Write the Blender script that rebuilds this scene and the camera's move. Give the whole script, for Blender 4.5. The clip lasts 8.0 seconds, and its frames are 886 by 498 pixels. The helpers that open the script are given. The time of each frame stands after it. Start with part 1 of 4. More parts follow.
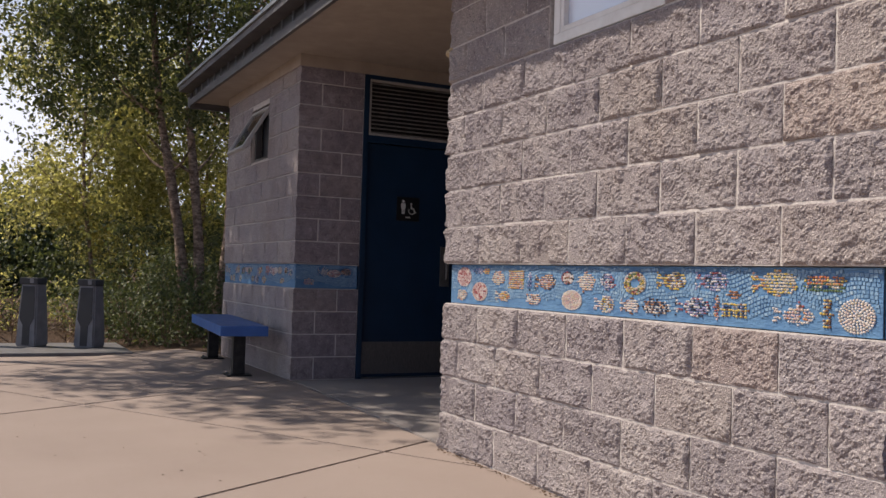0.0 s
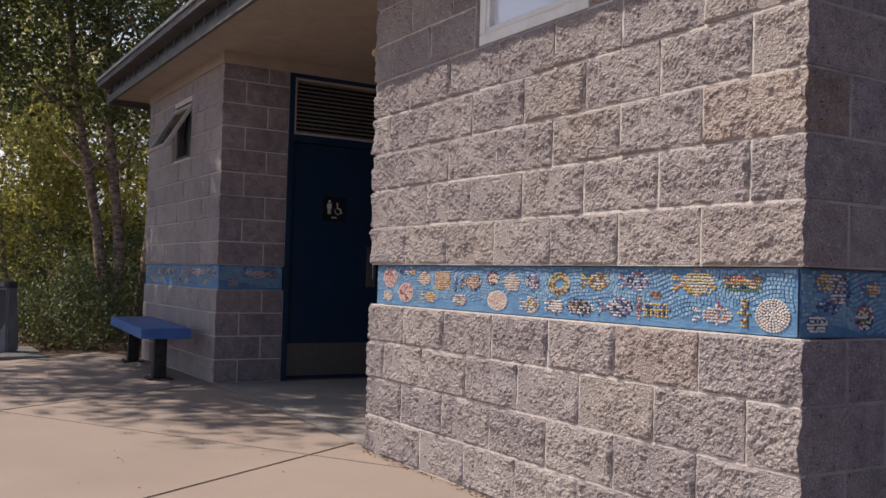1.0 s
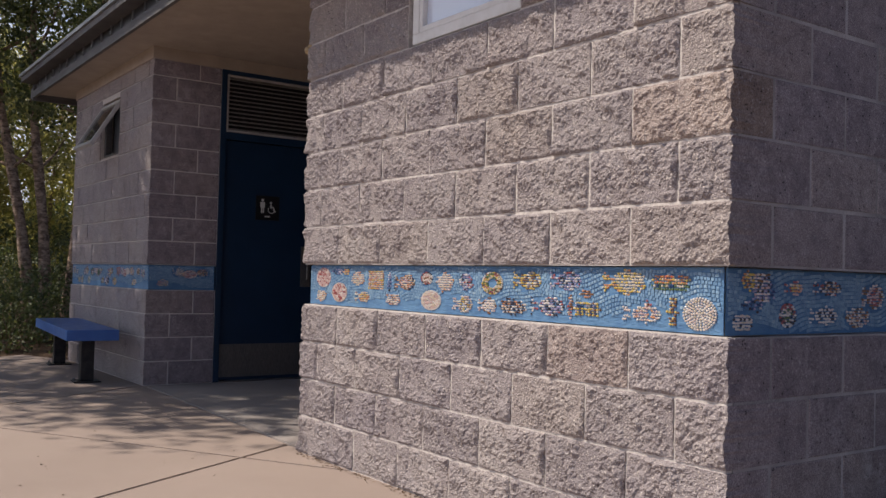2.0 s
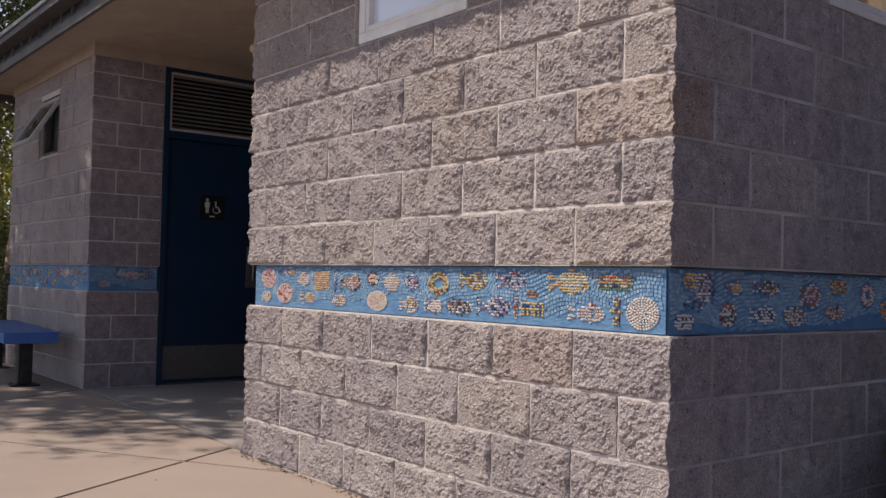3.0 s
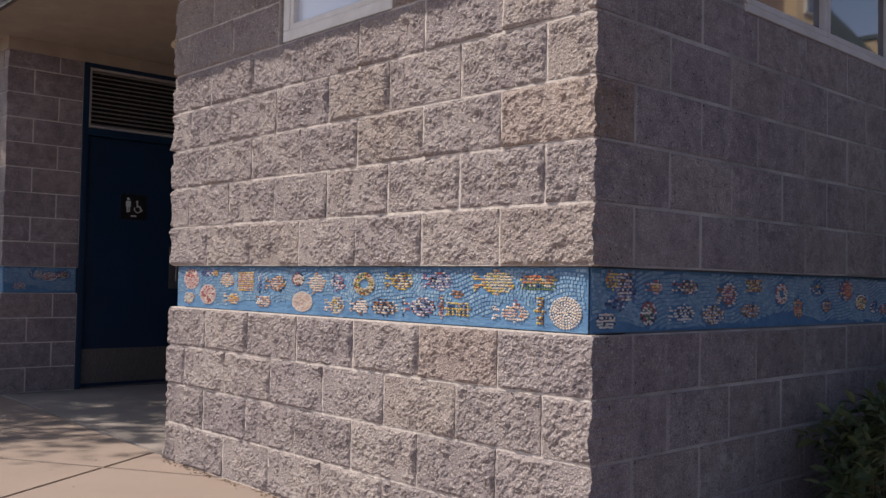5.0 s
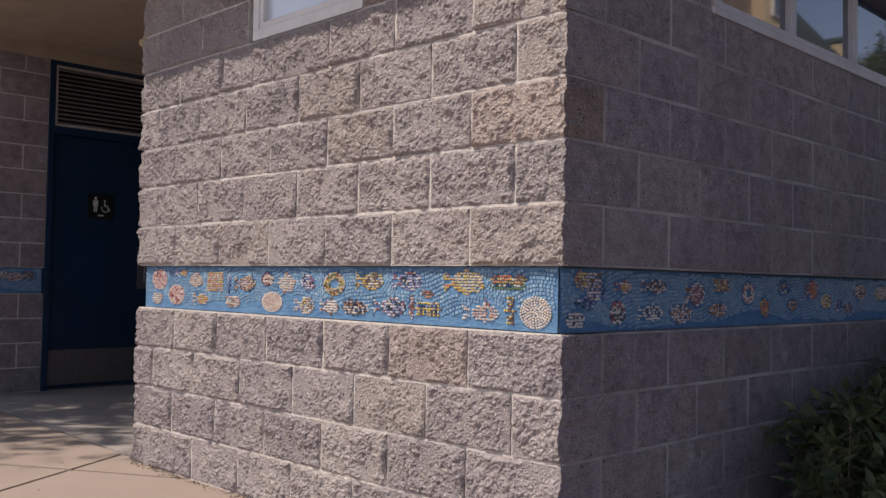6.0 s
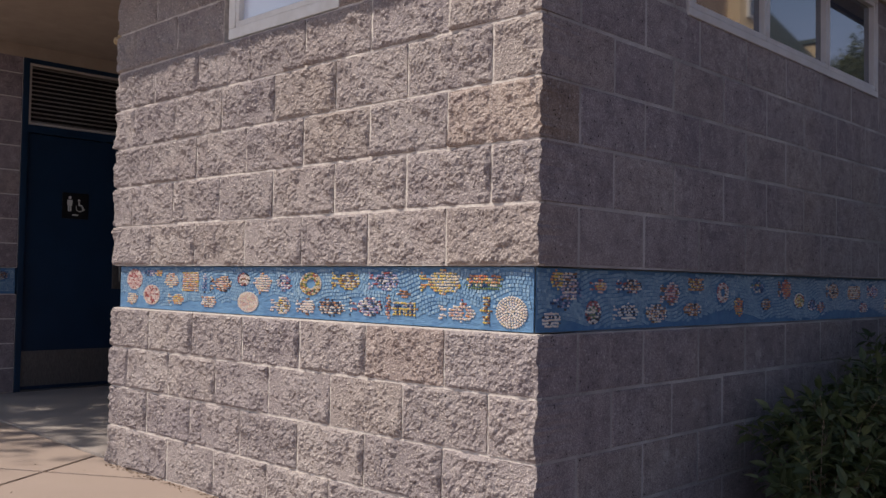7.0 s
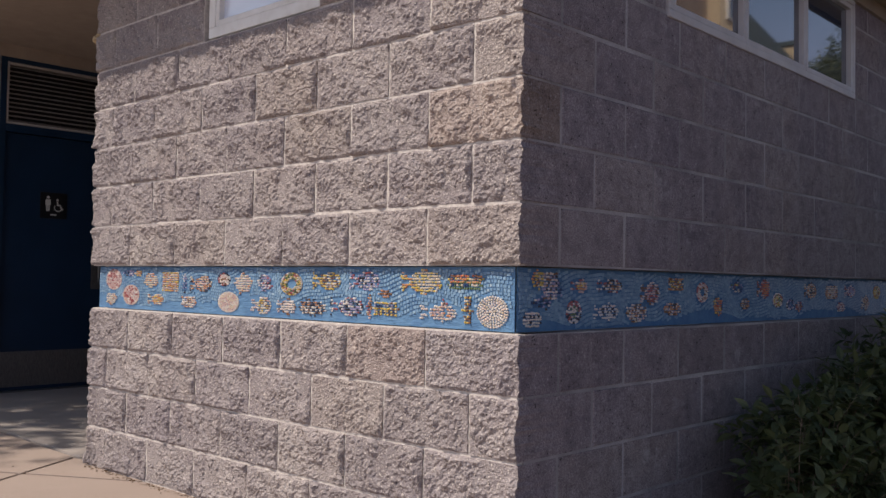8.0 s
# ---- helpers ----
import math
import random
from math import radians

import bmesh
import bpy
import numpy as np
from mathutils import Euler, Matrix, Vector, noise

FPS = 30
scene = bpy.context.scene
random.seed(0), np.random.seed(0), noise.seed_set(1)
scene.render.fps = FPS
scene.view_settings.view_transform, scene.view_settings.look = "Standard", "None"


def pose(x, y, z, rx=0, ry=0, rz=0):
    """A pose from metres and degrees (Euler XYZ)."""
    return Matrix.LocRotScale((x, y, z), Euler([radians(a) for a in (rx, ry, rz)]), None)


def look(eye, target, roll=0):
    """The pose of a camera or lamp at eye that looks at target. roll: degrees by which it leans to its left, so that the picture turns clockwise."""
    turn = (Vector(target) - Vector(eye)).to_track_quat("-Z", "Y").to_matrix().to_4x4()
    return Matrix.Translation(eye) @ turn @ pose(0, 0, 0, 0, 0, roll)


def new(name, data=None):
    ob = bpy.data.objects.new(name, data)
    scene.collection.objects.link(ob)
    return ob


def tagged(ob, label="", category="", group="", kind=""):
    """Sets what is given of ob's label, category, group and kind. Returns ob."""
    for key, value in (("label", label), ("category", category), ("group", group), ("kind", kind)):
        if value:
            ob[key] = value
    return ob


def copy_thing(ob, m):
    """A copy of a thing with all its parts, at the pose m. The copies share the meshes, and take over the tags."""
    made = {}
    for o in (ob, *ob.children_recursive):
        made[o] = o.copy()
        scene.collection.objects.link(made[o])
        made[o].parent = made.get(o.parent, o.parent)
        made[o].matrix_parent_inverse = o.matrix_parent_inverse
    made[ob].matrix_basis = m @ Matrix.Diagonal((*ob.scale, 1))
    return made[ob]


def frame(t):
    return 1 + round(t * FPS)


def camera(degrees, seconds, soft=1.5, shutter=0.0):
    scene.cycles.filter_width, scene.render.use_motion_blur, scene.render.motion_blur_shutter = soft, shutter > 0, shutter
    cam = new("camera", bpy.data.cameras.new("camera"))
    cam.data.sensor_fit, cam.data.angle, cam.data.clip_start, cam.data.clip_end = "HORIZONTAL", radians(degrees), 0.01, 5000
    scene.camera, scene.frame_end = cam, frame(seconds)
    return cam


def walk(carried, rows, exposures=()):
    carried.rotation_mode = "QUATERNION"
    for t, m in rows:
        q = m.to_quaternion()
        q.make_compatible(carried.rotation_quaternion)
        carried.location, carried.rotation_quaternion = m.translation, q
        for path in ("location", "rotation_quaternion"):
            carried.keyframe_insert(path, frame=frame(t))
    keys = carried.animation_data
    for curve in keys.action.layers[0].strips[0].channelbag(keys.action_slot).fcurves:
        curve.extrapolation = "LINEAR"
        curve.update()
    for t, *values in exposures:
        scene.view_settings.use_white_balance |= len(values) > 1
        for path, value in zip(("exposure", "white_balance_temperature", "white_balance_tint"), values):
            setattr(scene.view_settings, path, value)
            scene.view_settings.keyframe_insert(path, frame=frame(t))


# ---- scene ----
cam = camera(51.4, 8.0, soft=1.5)
PATH = [
    (0, (1.790, -2.382, 0.964), (0.009, -1.474, 1.022), 1.78),
    (0.5, (1.783, -2.374, 0.966), (0.037, -1.400, 1.027), 1.69),
    (1, (1.777, -2.366, 0.967), (0.073, -1.321, 1.030), 1.62),
    (1.5, (1.775, -2.356, 0.971), (0.110, -1.250, 1.034), 1.50),
    (3, (1.774, -2.335, 0.973), (0.213, -1.086, 1.040), 1.29),
    (3.5, (1.775, -2.330, 0.974), (0.243, -1.046, 1.042), 1.22),
    (4, (1.777, -2.327, 0.975), (0.271, -1.012, 1.044), 1.15),
    (4.5, (1.779, -2.324, 0.976), (0.296, -0.984, 1.045), 1.10),
    (6, (1.783, -2.320, 0.976), (0.366, -0.910, 1.046), 0.99),
    (6.5, (1.787, -2.318, 0.977), (0.386, -0.891, 1.047), 0.95),
    (7, (1.789, -2.317, 0.977), (0.406, -0.874, 1.047), 0.93),
    (7.5, (1.790, -2.317, 0.977), (0.422, -0.859, 1.047), 0.91),
    (8, (1.791, -2.318, 0.976), (0.437, -0.847, 1.047), 0.89),
]
walk(cam, [(t, look(eye, target, roll)) for t, eye, target, roll in PATH], [(0.0, 0.18), (8.0, 0.18)])

# ---- light ----
SUN_TO = Vector((-0.30, -0.42, 0.66)).normalized()
world = bpy.data.worlds.new("sky")
scene.world = world
world.use_nodes = True
wn = world.node_tree
sky = wn.nodes.new("ShaderNodeTexSky")
sky.sky_type, sky.sun_disc = "NISHITA", False
sky.sun_elevation = math.asin(SUN_TO.z)
sky.sun_rotation = math.atan2(SUN_TO.x, SUN_TO.y)
sky.dust_density, sky.air_density, sky.ozone_density = 0.8, 1.0, 1.0
tc = wn.nodes.new("ShaderNodeTexCoord")
sep = wn.nodes.new("ShaderNodeSeparateXYZ")
wn.links.new(tc.outputs["Generated"], sep.inputs[0])
rise = wn.nodes.new("ShaderNodeMapRange")
rise.interpolation_type = "SMOOTHSTEP"
rise.inputs[1].default_value, rise.inputs[2].default_value = 0.12, 0.38
wn.links.new(sep.outputs[2], rise.inputs[0])
haze = wn.nodes.new("ShaderNodeMix")
haze.data_type = "RGBA"
sunward = wn.nodes.new("ShaderNodeVectorMath")
sunward.operation = "DOT_PRODUCT"
sunward.inputs[1].default_value = Vector((SUN_TO.x, SUN_TO.y, 0)).normalized()
wn.links.new(tc.outputs["Generated"], sunward.inputs[0])
glare = wn.nodes.new("ShaderNodeMapRange")
glare.inputs[1].default_value, glare.inputs[2].default_value = -0.2, 0.75
wn.links.new(sunward.outputs["Value"], glare.inputs[0])
tint = wn.nodes.new("ShaderNodeMix")
tint.data_type = "RGBA"
tint.inputs[6].default_value, tint.inputs[7].default_value = (4.7, 5.3, 8.0, 1), (12.5, 12.4, 13.8, 1)
wn.links.new(glare.outputs[0], tint.inputs[0])
wn.links.new(tint.outputs[2], haze.inputs[6])
wn.links.new(rise.outputs[0], haze.inputs[0])
wn.links.new(sky.outputs[0], haze.inputs[7])
wn.links.new(haze.outputs[2], wn.nodes["Background"].inputs[0])
wn.nodes["Background"].inputs[1].default_value = 0.08
sun_data = bpy.data.lights.new("sun", "SUN")
sun_data.energy, sun_data.angle, sun_data.color = 4.75, radians(0.7), (1.0, 0.88, 0.755)
sun = new("sun", sun_data)
sun.matrix_world = look(SUN_TO * 40, (0, 0, 0))


# ---- materials ----
class Mat:
    """A node material that is put together step by step."""

    def __init__(self, name, rough=0.8, metal=0.0, spec=0.4):
        self.m = bpy.data.materials.new(name)
        self.m.use_nodes = True
        self.t = self.m.node_tree
        self.b = self.t.nodes["Principled BSDF"]
        self.b.inputs["Roughness"].default_value = rough
        self.b.inputs["Metallic"].default_value = metal
        self.b.inputs["Specular IOR Level"].default_value = spec
        self.co = self.t.nodes.new("ShaderNodeTexCoord").outputs["Object"]

    def place(self):
        self.co = self.t.nodes.new("ShaderNodeNewGeometry").outputs["Position"]
        return self

    def noise(self, scale, detail=4, rough=0.6, lo=0.0, hi=1.0, stretch=None):
        n = self.t.nodes.new("ShaderNodeTexNoise")
        n.inputs["Scale"].default_value, n.inputs["Detail"].default_value, n.inputs["Roughness"].default_value = scale, detail, rough
        co = self.co
        if stretch:
            g = self.t.nodes.new("ShaderNodeMapping")
            g.inputs["Scale"].default_value = stretch
            self.t.links.new(co, g.inputs["Vector"])
            co = g.outputs[0]
        self.t.links.new(co, n.inputs["Vector"])
        return self.span(n.outputs[0], lo, hi)

    def spots(self, scale, lo, hi):
        n = self.t.nodes.new("ShaderNodeTexVoronoi")
        n.inputs["Scale"].default_value = scale
        self.t.links.new(self.co, n.inputs["Vector"])
        return self.span(n.outputs["Distance"], lo, hi)

    def span(self, out, lo, hi):
        r = self.t.nodes.new("ShaderNodeMapRange")
        r.inputs[1].default_value, r.inputs[2].default_value = lo, hi
        self.t.links.new(out, r.inputs[0])
        return r.outputs[0]

    def piece(self):
        return self.t.nodes.new("ShaderNodeObjectInfo").outputs["Random"]

    def island(self):
        return self.t.nodes.new("ShaderNodeNewGeometry").outputs["Random Per Island"]

    def ramp(self, out, stops, constant=False):
        r = self.t.nodes.new("ShaderNodeValToRGB")
        e = r.color_ramp
        e.interpolation = "CONSTANT" if constant else "LINEAR"
        while len(e.elements) < len(stops):
            e.elements.new(0.5)
        for k, (p, c) in enumerate(stops):
            e.elements[k].position, e.elements[k].color = p, (*c, 1)
        self.t.links.new(out, r.inputs[0])
        return r.outputs[0]

    def mix(self, fac, a, b, mode="MIX"):
        n = self.t.nodes.new("ShaderNodeMix")
        n.data_type, n.blend_type = "RGBA", mode
        for k, v in ((0, fac), (6, a), (7, b)):
            if isinstance(v, (int, float)):
                n.inputs[k].default_value = v
            elif isinstance(v, tuple):
                n.inputs[k].default_value = (*v, 1)
            else:
                self.t.links.new(v, n.inputs[k])
        return n.outputs[2]

    def color(self, c):
        if isinstance(c, tuple):
            self.b.inputs["Base Color"].default_value = (*c, 1)
        else:
            self.t.links.new(c, self.b.inputs["Base Color"])
        return self

    def rough(self, out, lo, hi):
        r = self.t.nodes.new("ShaderNodeMapRange")
        r.inputs[3].default_value, r.inputs[4].default_value = lo, hi
        self.t.links.new(out, r.inputs[0])
        self.t.links.new(r.outputs[0], self.b.inputs["Roughness"])
        return self

    def bump(self, *layers):
        last = None
        for out, dist in layers:
            n = self.t.nodes.new("ShaderNodeBump")
            n.inputs["Strength"].default_value, n.inputs["Distance"].default_value = 1.0, dist
            self.t.links.new(out, n.inputs["Height"])
            if last:
                self.t.links.new(last, n.inputs["Normal"])
            last = n.outputs[0]
        self.t.links.new(last, self.b.inputs["Normal"])
        return self


def block_material(name, split, tint=(1.0, 1.0, 1.0)):
    k = Mat(name, 0.93, spec=0.15).place()
    tone = k.ramp(k.piece(), [(0, (0.33, 0.297, 0.297)), (0.25, (0.41, 0.37, 0.36)), (0.5, (0.36, 0.325, 0.328)), (0.75, (0.43, 0.388, 0.37)), (1, (0.40, 0.355, 0.332))])
    tone = k.mix(1.0, tone, tint, "MULTIPLY")
    cloud = k.noise(2.3, 3, lo=0.35, hi=0.7)
    c = k.mix(cloud, k.mix(0.75, tone, (0.72, 0.70, 0.75), "MULTIPLY"), tone)
    c = k.mix(k.noise(0.8, 4, 0.7, 0.52, 0.75), c, k.mix(0.6, c, (0.98, 0.90, 0.80), "MULTIPLY"))
    if split:
        c = k.mix(k.noise(9, 5, 0.7, 0.54, 0.70), c, k.mix(0.8, c, (0.66, 0.64, 0.69), "MULTIPLY"))
        grain = k.noise(230, 2, 0.6, 0.38, 0.64)
        c = k.mix(grain, k.mix(0.6, c, (0.5, 0.48, 0.5), "MULTIPLY"), c)
        c = k.mix(k.noise(120, 2, 0.6, 0.57, 0.70), c, (0.56, 0.505, 0.465))
        c = k.mix(k.noise(95, 2, 0.6, 0.66, 0.72), c, (0.16, 0.145, 0.15))
    else:
        grain = k.noise(190, 3, 0.7, 0.36, 0.66)
        c = k.mix(grain, k.mix(0.9, c, (0.40, 0.38, 0.40), "MULTIPLY"), c)
        c = k.mix(k.noise(75, 2, 0.6, 0.60, 0.76), c, (0.46, 0.42, 0.415))
        c = k.mix(k.noise(13, 5, 0.75, 0.40, 0.68), c, k.mix(0.7, c, (0.52, 0.50, 0.55), "MULTIPLY"))
        c = k.mix(k.noise(9, 4, 0.7, 0.55, 0.75, (1, 1, 3.5)), c, k.mix(0.6, c, (0.62, 0.58, 0.60), "MULTIPLY"))
        c = k.mix(k.noise(4.2, 5, 0.75, 0.60, 0.80), c, (0.50, 0.458, 0.455))
    pits = k.spots(55, 0.10, 0.22)
    hole = k.noise(26, 2, lo=0.53, hi=0.58)
    dark = k.mix(hole, (1.0, 1.0, 1.0), pits)
    c = k.mix(1.0, c, k.mix(0.08, dark, (1.0, 1.0, 1.0)), "MULTIPLY")
    k.color(c)
    if split:
        k.bump((k.noise(330, 3, 0.7), 0.002), (k.spots(150, 0.05, 0.75), -0.002), (k.noise(90, 3, 0.6), 0.0022))
    else:
        k.bump((k.noise(170, 4, 0.7), 0.002), (k.noise(30, 3), 0.003), (dark, 0.003))
    return k.m


M_SPLIT = block_material("split_block", True)
M_SMOOTH = block_material("smooth_block", False, (1.15, 1.12, 1.15))
M_SPLIT_TAN = block_material("tan_split_block", True, (1.03, 0.965, 0.91))
M_SMOOTH_TAN = block_material("brown_smooth_block", False, (0.92, 0.82, 0.74))
k = Mat("mortar", 0.95, spec=0.1).place()
k.color(k.mix(k.noise(60, 3, lo=0.3, hi=0.7), (0.46, 0.42, 0.40), (0.64, 0.595, 0.56))).bump((k.noise(150, 3), 0.002), (k.noise(14, 2), 0.004))
M_MORTAR = k.m
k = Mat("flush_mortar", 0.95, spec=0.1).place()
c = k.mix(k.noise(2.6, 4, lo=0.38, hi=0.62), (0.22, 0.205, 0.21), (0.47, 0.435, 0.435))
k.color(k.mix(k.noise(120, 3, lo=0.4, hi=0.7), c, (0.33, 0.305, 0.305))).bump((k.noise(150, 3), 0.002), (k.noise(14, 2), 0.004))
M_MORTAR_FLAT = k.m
k = Mat("concrete", 0.9, spec=0.2).place()
c = k.mix(k.noise(0.9, 4, lo=0.3, hi=0.75), (0.285, 0.228, 0.202), (0.35, 0.283, 0.252))
c = k.mix(k.noise(7, 5, 0.7, 0.5, 0.8), c, (0.31, 0.256, 0.222))
c = k.mix(k.noise(260, 2, 0.7, 0.45, 0.75), c, (0.25, 0.205, 0.17))
c = k.mix(k.spots(3.1, 0.03, 0.028), c, (0.20, 0.16, 0.13))
k.color(c).bump((k.noise(220, 3, 0.7), 0.0012), (k.noise(4, 3), 0.004))
M_CONCRETE = k.m
k = Mat("grey_concrete", 0.9, spec=0.2).place()
c = k.mix(k.noise(1.1, 4, lo=0.3, hi=0.75), (0.28, 0.25, 0.235), (0.36, 0.325, 0.31))
c = k.mix(k.noise(240, 2, 0.7, 0.45, 0.75), c, (0.25, 0.22, 0.205))
k.color(c).bump((k.noise(220, 3, 0.7), 0.0012), (k.noise(4, 3), 0.004))
M_CONCRETE_GREY = k.m
k = Mat("joint_grit", 0.95).place()
k.color(k.mix(k.noise(30, 3, lo=0.35, hi=0.65), (0.13, 0.10, 0.075), (0.26, 0.2, 0.16))).bump((k.noise(160, 3), 0.003))
M_JOINT = k.m
k = Mat("soil", 1.0, spec=0.1).place()
k.color(k.mix(k.noise(22, 5, 0.75, 0.35, 0.7), (0.045, 0.03, 0.022), (0.17, 0.115, 0.08))).bump((k.noise(35, 5, 0.75), 0.04))
M_SOIL = k.m
k = Mat("grit_board", 0.75).place()
k.color(k.mix(k.noise(6, 4, lo=0.35, hi=0.75), (0.36, 0.30, 0.245), (0.43, 0.36, 0.30))).bump((k.noise(90, 3), 0.001))
M_SOFFIT = k.m
k = Mat("weathered_fascia", 0.6).place()
k.color(k.mix(k.noise(4, 4, lo=0.3, hi=0.7, stretch=(1, 1, 6)), (0.065, 0.062, 0.066), (0.115, 0.108, 0.108))).bump((k.noise(40, 3), 0.001))
M_FASCIA = k.m
k = Mat("roof_metal", 0.45, 0.6).place()
k.color(k.mix(k.noise(3, 4, lo=0.3, hi=0.7), (0.24, 0.25, 0.26), (0.33, 0.34, 0.345)))
M_ROOF = k.m
k = Mat("blue_door_paint", 0.42, spec=0.4).place()
k.color(k.mix(k.noise(3, 4, lo=0.3, hi=0.75), (0.003, 0.019, 0.048), (0.0055, 0.027, 0.066))).rough(k.noise(12, 4), 0.3, 0.55).bump((k.noise(140, 2), 0.0005))
M_DOOR = k.m
k = Mat("blue_bench_coating", 0.4, spec=0.5).place()
k.color(k.mix(k.noise(5, 4, lo=0.35, hi=0.75), (0.03, 0.105, 0.35), (0.05, 0.15, 0.43))).rough(k.noise(18, 4), 0.3, 0.55)
M_BENCH = k.m
k = Mat("black_steel", 0.45, 0.3)
k.color(k.mix(k.noise(20, 4, lo=0.35, hi=0.75), (0.012, 0.012, 0.014), (0.035, 0.033, 0.032)))
M_BLACK = k.m
k = Mat("brushed_steel", 0.45, 0.9).place()
k.color(k.mix(k.noise(30, 4, lo=0.3, hi=0.7, stretch=(1, 6, 1)), (0.15, 0.15, 0.155), (0.26, 0.25, 0.245))).rough(k.noise(50, 3), 0.4, 0.65)
M_STEEL = k.m
k = Mat("louver_paint", 0.55)
k.color(k.mix(k.noise(12, 4, lo=0.35, hi=0.75), (0.36, 0.345, 0.325), (0.46, 0.44, 0.415)))
M_LOUVER = k.m
k = Mat("white_vinyl", 0.4, spec=0.45).place()
k.color(k.mix(k.noise(8, 4, lo=0.4, hi=0.8), (0.78, 0.77, 0.75), (0.62, 0.60, 0.57)))
M_VINYL = k.m
# darker copy of the white vinyl, with the east wall's shade in its colour
k = Mat("shaded_vinyl", 0.5, spec=0.4).place()
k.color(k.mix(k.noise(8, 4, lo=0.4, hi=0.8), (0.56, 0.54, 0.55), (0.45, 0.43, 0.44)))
M_VINYL_SHADED = k.m
k = Mat("window_glass", 0.03, spec=0.9)
k.color((0.05, 0.06, 0.085))
k.b.inputs["IOR"].default_value = 2.3
M_GLASS = k.m
k = Mat("frosted_glass", 0.16, spec=0.9)
k.color((0.68, 0.74, 0.86))
k.b.inputs["IOR"].default_value = 1.9
M_FROST = k.m
k = Mat("clear_pane", 0.05, spec=0.6)
k.color((0.42, 0.46, 0.46))
k.b.inputs["Transmission Weight"].default_value = 1.0
M_CLEAR = k.m
k = Mat("sign_black", 0.4)
k.color((0.008, 0.008, 0.01))
M_SIGN = k.m
k = Mat("sign_white", 0.5)
k.color((0.62, 0.62, 0.6))
M_WHITE = k.m
k = Mat("dock_grey", 0.55, spec=0.4).place()
k.color(k.mix(k.noise(6, 4, lo=0.35, hi=0.7), (0.13, 0.132, 0.145), (0.20, 0.20, 0.215)))
M_DOCK = k.m
k = Mat("dock_dark", 0.5)
k.color((0.02, 0.021, 0.026))
M_DOCKDARK = k.m
k = Mat("plate_metal", 0.6, 0.3).place()
k.color(k.mix(k.noise(5, 4, lo=0.3, hi=0.7), (0.13, 0.125, 0.13), (0.20, 0.19, 0.19)))
M_PLATE = k.m
k = Mat("bark", 0.95, spec=0.1).place()
k.color(k.mix(k.noise(10, 4, 0.7, 0.4, 0.62, (1, 1, 2.2)), (0.13, 0.09, 0.066), (0.43, 0.32, 0.245))).bump((k.noise(26, 4), 0.02))
M_BARK = k.m
k = Mat("brass", 0.35, 0.8)
k.color((0.6, 0.42, 0.18))
M_BRASS = k.m
k = Mat("blue_grout", 0.7).place()
k.color(k.mix(k.noise(14, 4, lo=0.35, hi=0.7), (0.065, 0.155, 0.30), (0.105, 0.22, 0.37))).bump((k.noise(120, 3), 0.001), (k.noise(30, 2, stretch=(1, 1, 2.5)), 0.006))
M_GROUT = k.m
k = Mat("blue_tesserae", 0.3, spec=0.5)
k.color(k.ramp(k.island(), [(0, (0.12, 0.225, 0.365)), (0.35, (0.175, 0.295, 0.435)), (0.7, (0.24, 0.365, 0.49)), (0.9, (0.15, 0.265, 0.41)), (1, (0.33, 0.44, 0.53))]))
M_TESS = k.m


def leaf_material(name, dark, mid, light, glow=0.35, lit=1.5):
    k = Mat(name, 0.5, spec=0.35)
    c = k.ramp(k.island(), [(0, dark), (0.55, mid), (1, light)])
    k.color(c)
    tr = k.t.nodes.new("ShaderNodeBsdfTranslucent")
    k.t.links.new(k.mix(1.0, c, (lit, lit * 0.97, lit * 0.56), "MULTIPLY"), tr.inputs[0])
    ms = k.t.nodes.new("ShaderNodeMixShader")
    ms.inputs[0].default_value = glow
    k.t.links.new(k.b.outputs[0], ms.inputs[1])
    k.t.links.new(tr.outputs[0], ms.inputs[2])
    k.t.links.new(ms.outputs[0], k.t.nodes["Material Output"].inputs[0])
    return k.m


M_LEAF = leaf_material("birch_leaf", (0.045, 0.062, 0.030), (0.09, 0.108, 0.052), (0.18, 0.185, 0.095), 0.38, 1.6)
# yellow-green leaves, with sunlight put in as a brighter colour
M_LEAF_SUN_TONE = leaf_material("sun_toned_leaf", (0.13, 0.135, 0.065), (0.25, 0.245, 0.125), (0.42, 0.39, 0.21), 0.52, 2.2)
M_LEAF_DARK = leaf_material("dark_leaf", (0.04, 0.055, 0.028), (0.08, 0.10, 0.048), (0.14, 0.16, 0.07), 0.3)
M_LEAF_SHRUB = leaf_material("shrub_leaf", (0.045, 0.062, 0.028), (0.09, 0.112, 0.052), (0.19, 0.205, 0.105), 0.3)
M_LEAF_BROWN = leaf_material("dry_leaf", (0.07, 0.045, 0.03), (0.14, 0.09, 0.06), (0.22, 0.15, 0.10), 0.2)


# ---- mesh helpers ----
def part(name, bm, material, parent=None, label="", smooth=False):
    me = bpy.data.meshes.new(name)
    bm.to_mesh(me)
    bm.free()
    return part_mesh(name, me, material, parent, label, smooth)


def part_mesh(name, me, material, parent=None, label="", smooth=False):
    if material and not me.materials:
        me.materials.append(material)
    if smooth:
        me.polygons.foreach_set("use_smooth", [True] * len(me.polygons))
    ob = new(name, me)
    if parent:
        ob.parent = parent
    if label:
        ob["label"] = label
    return ob


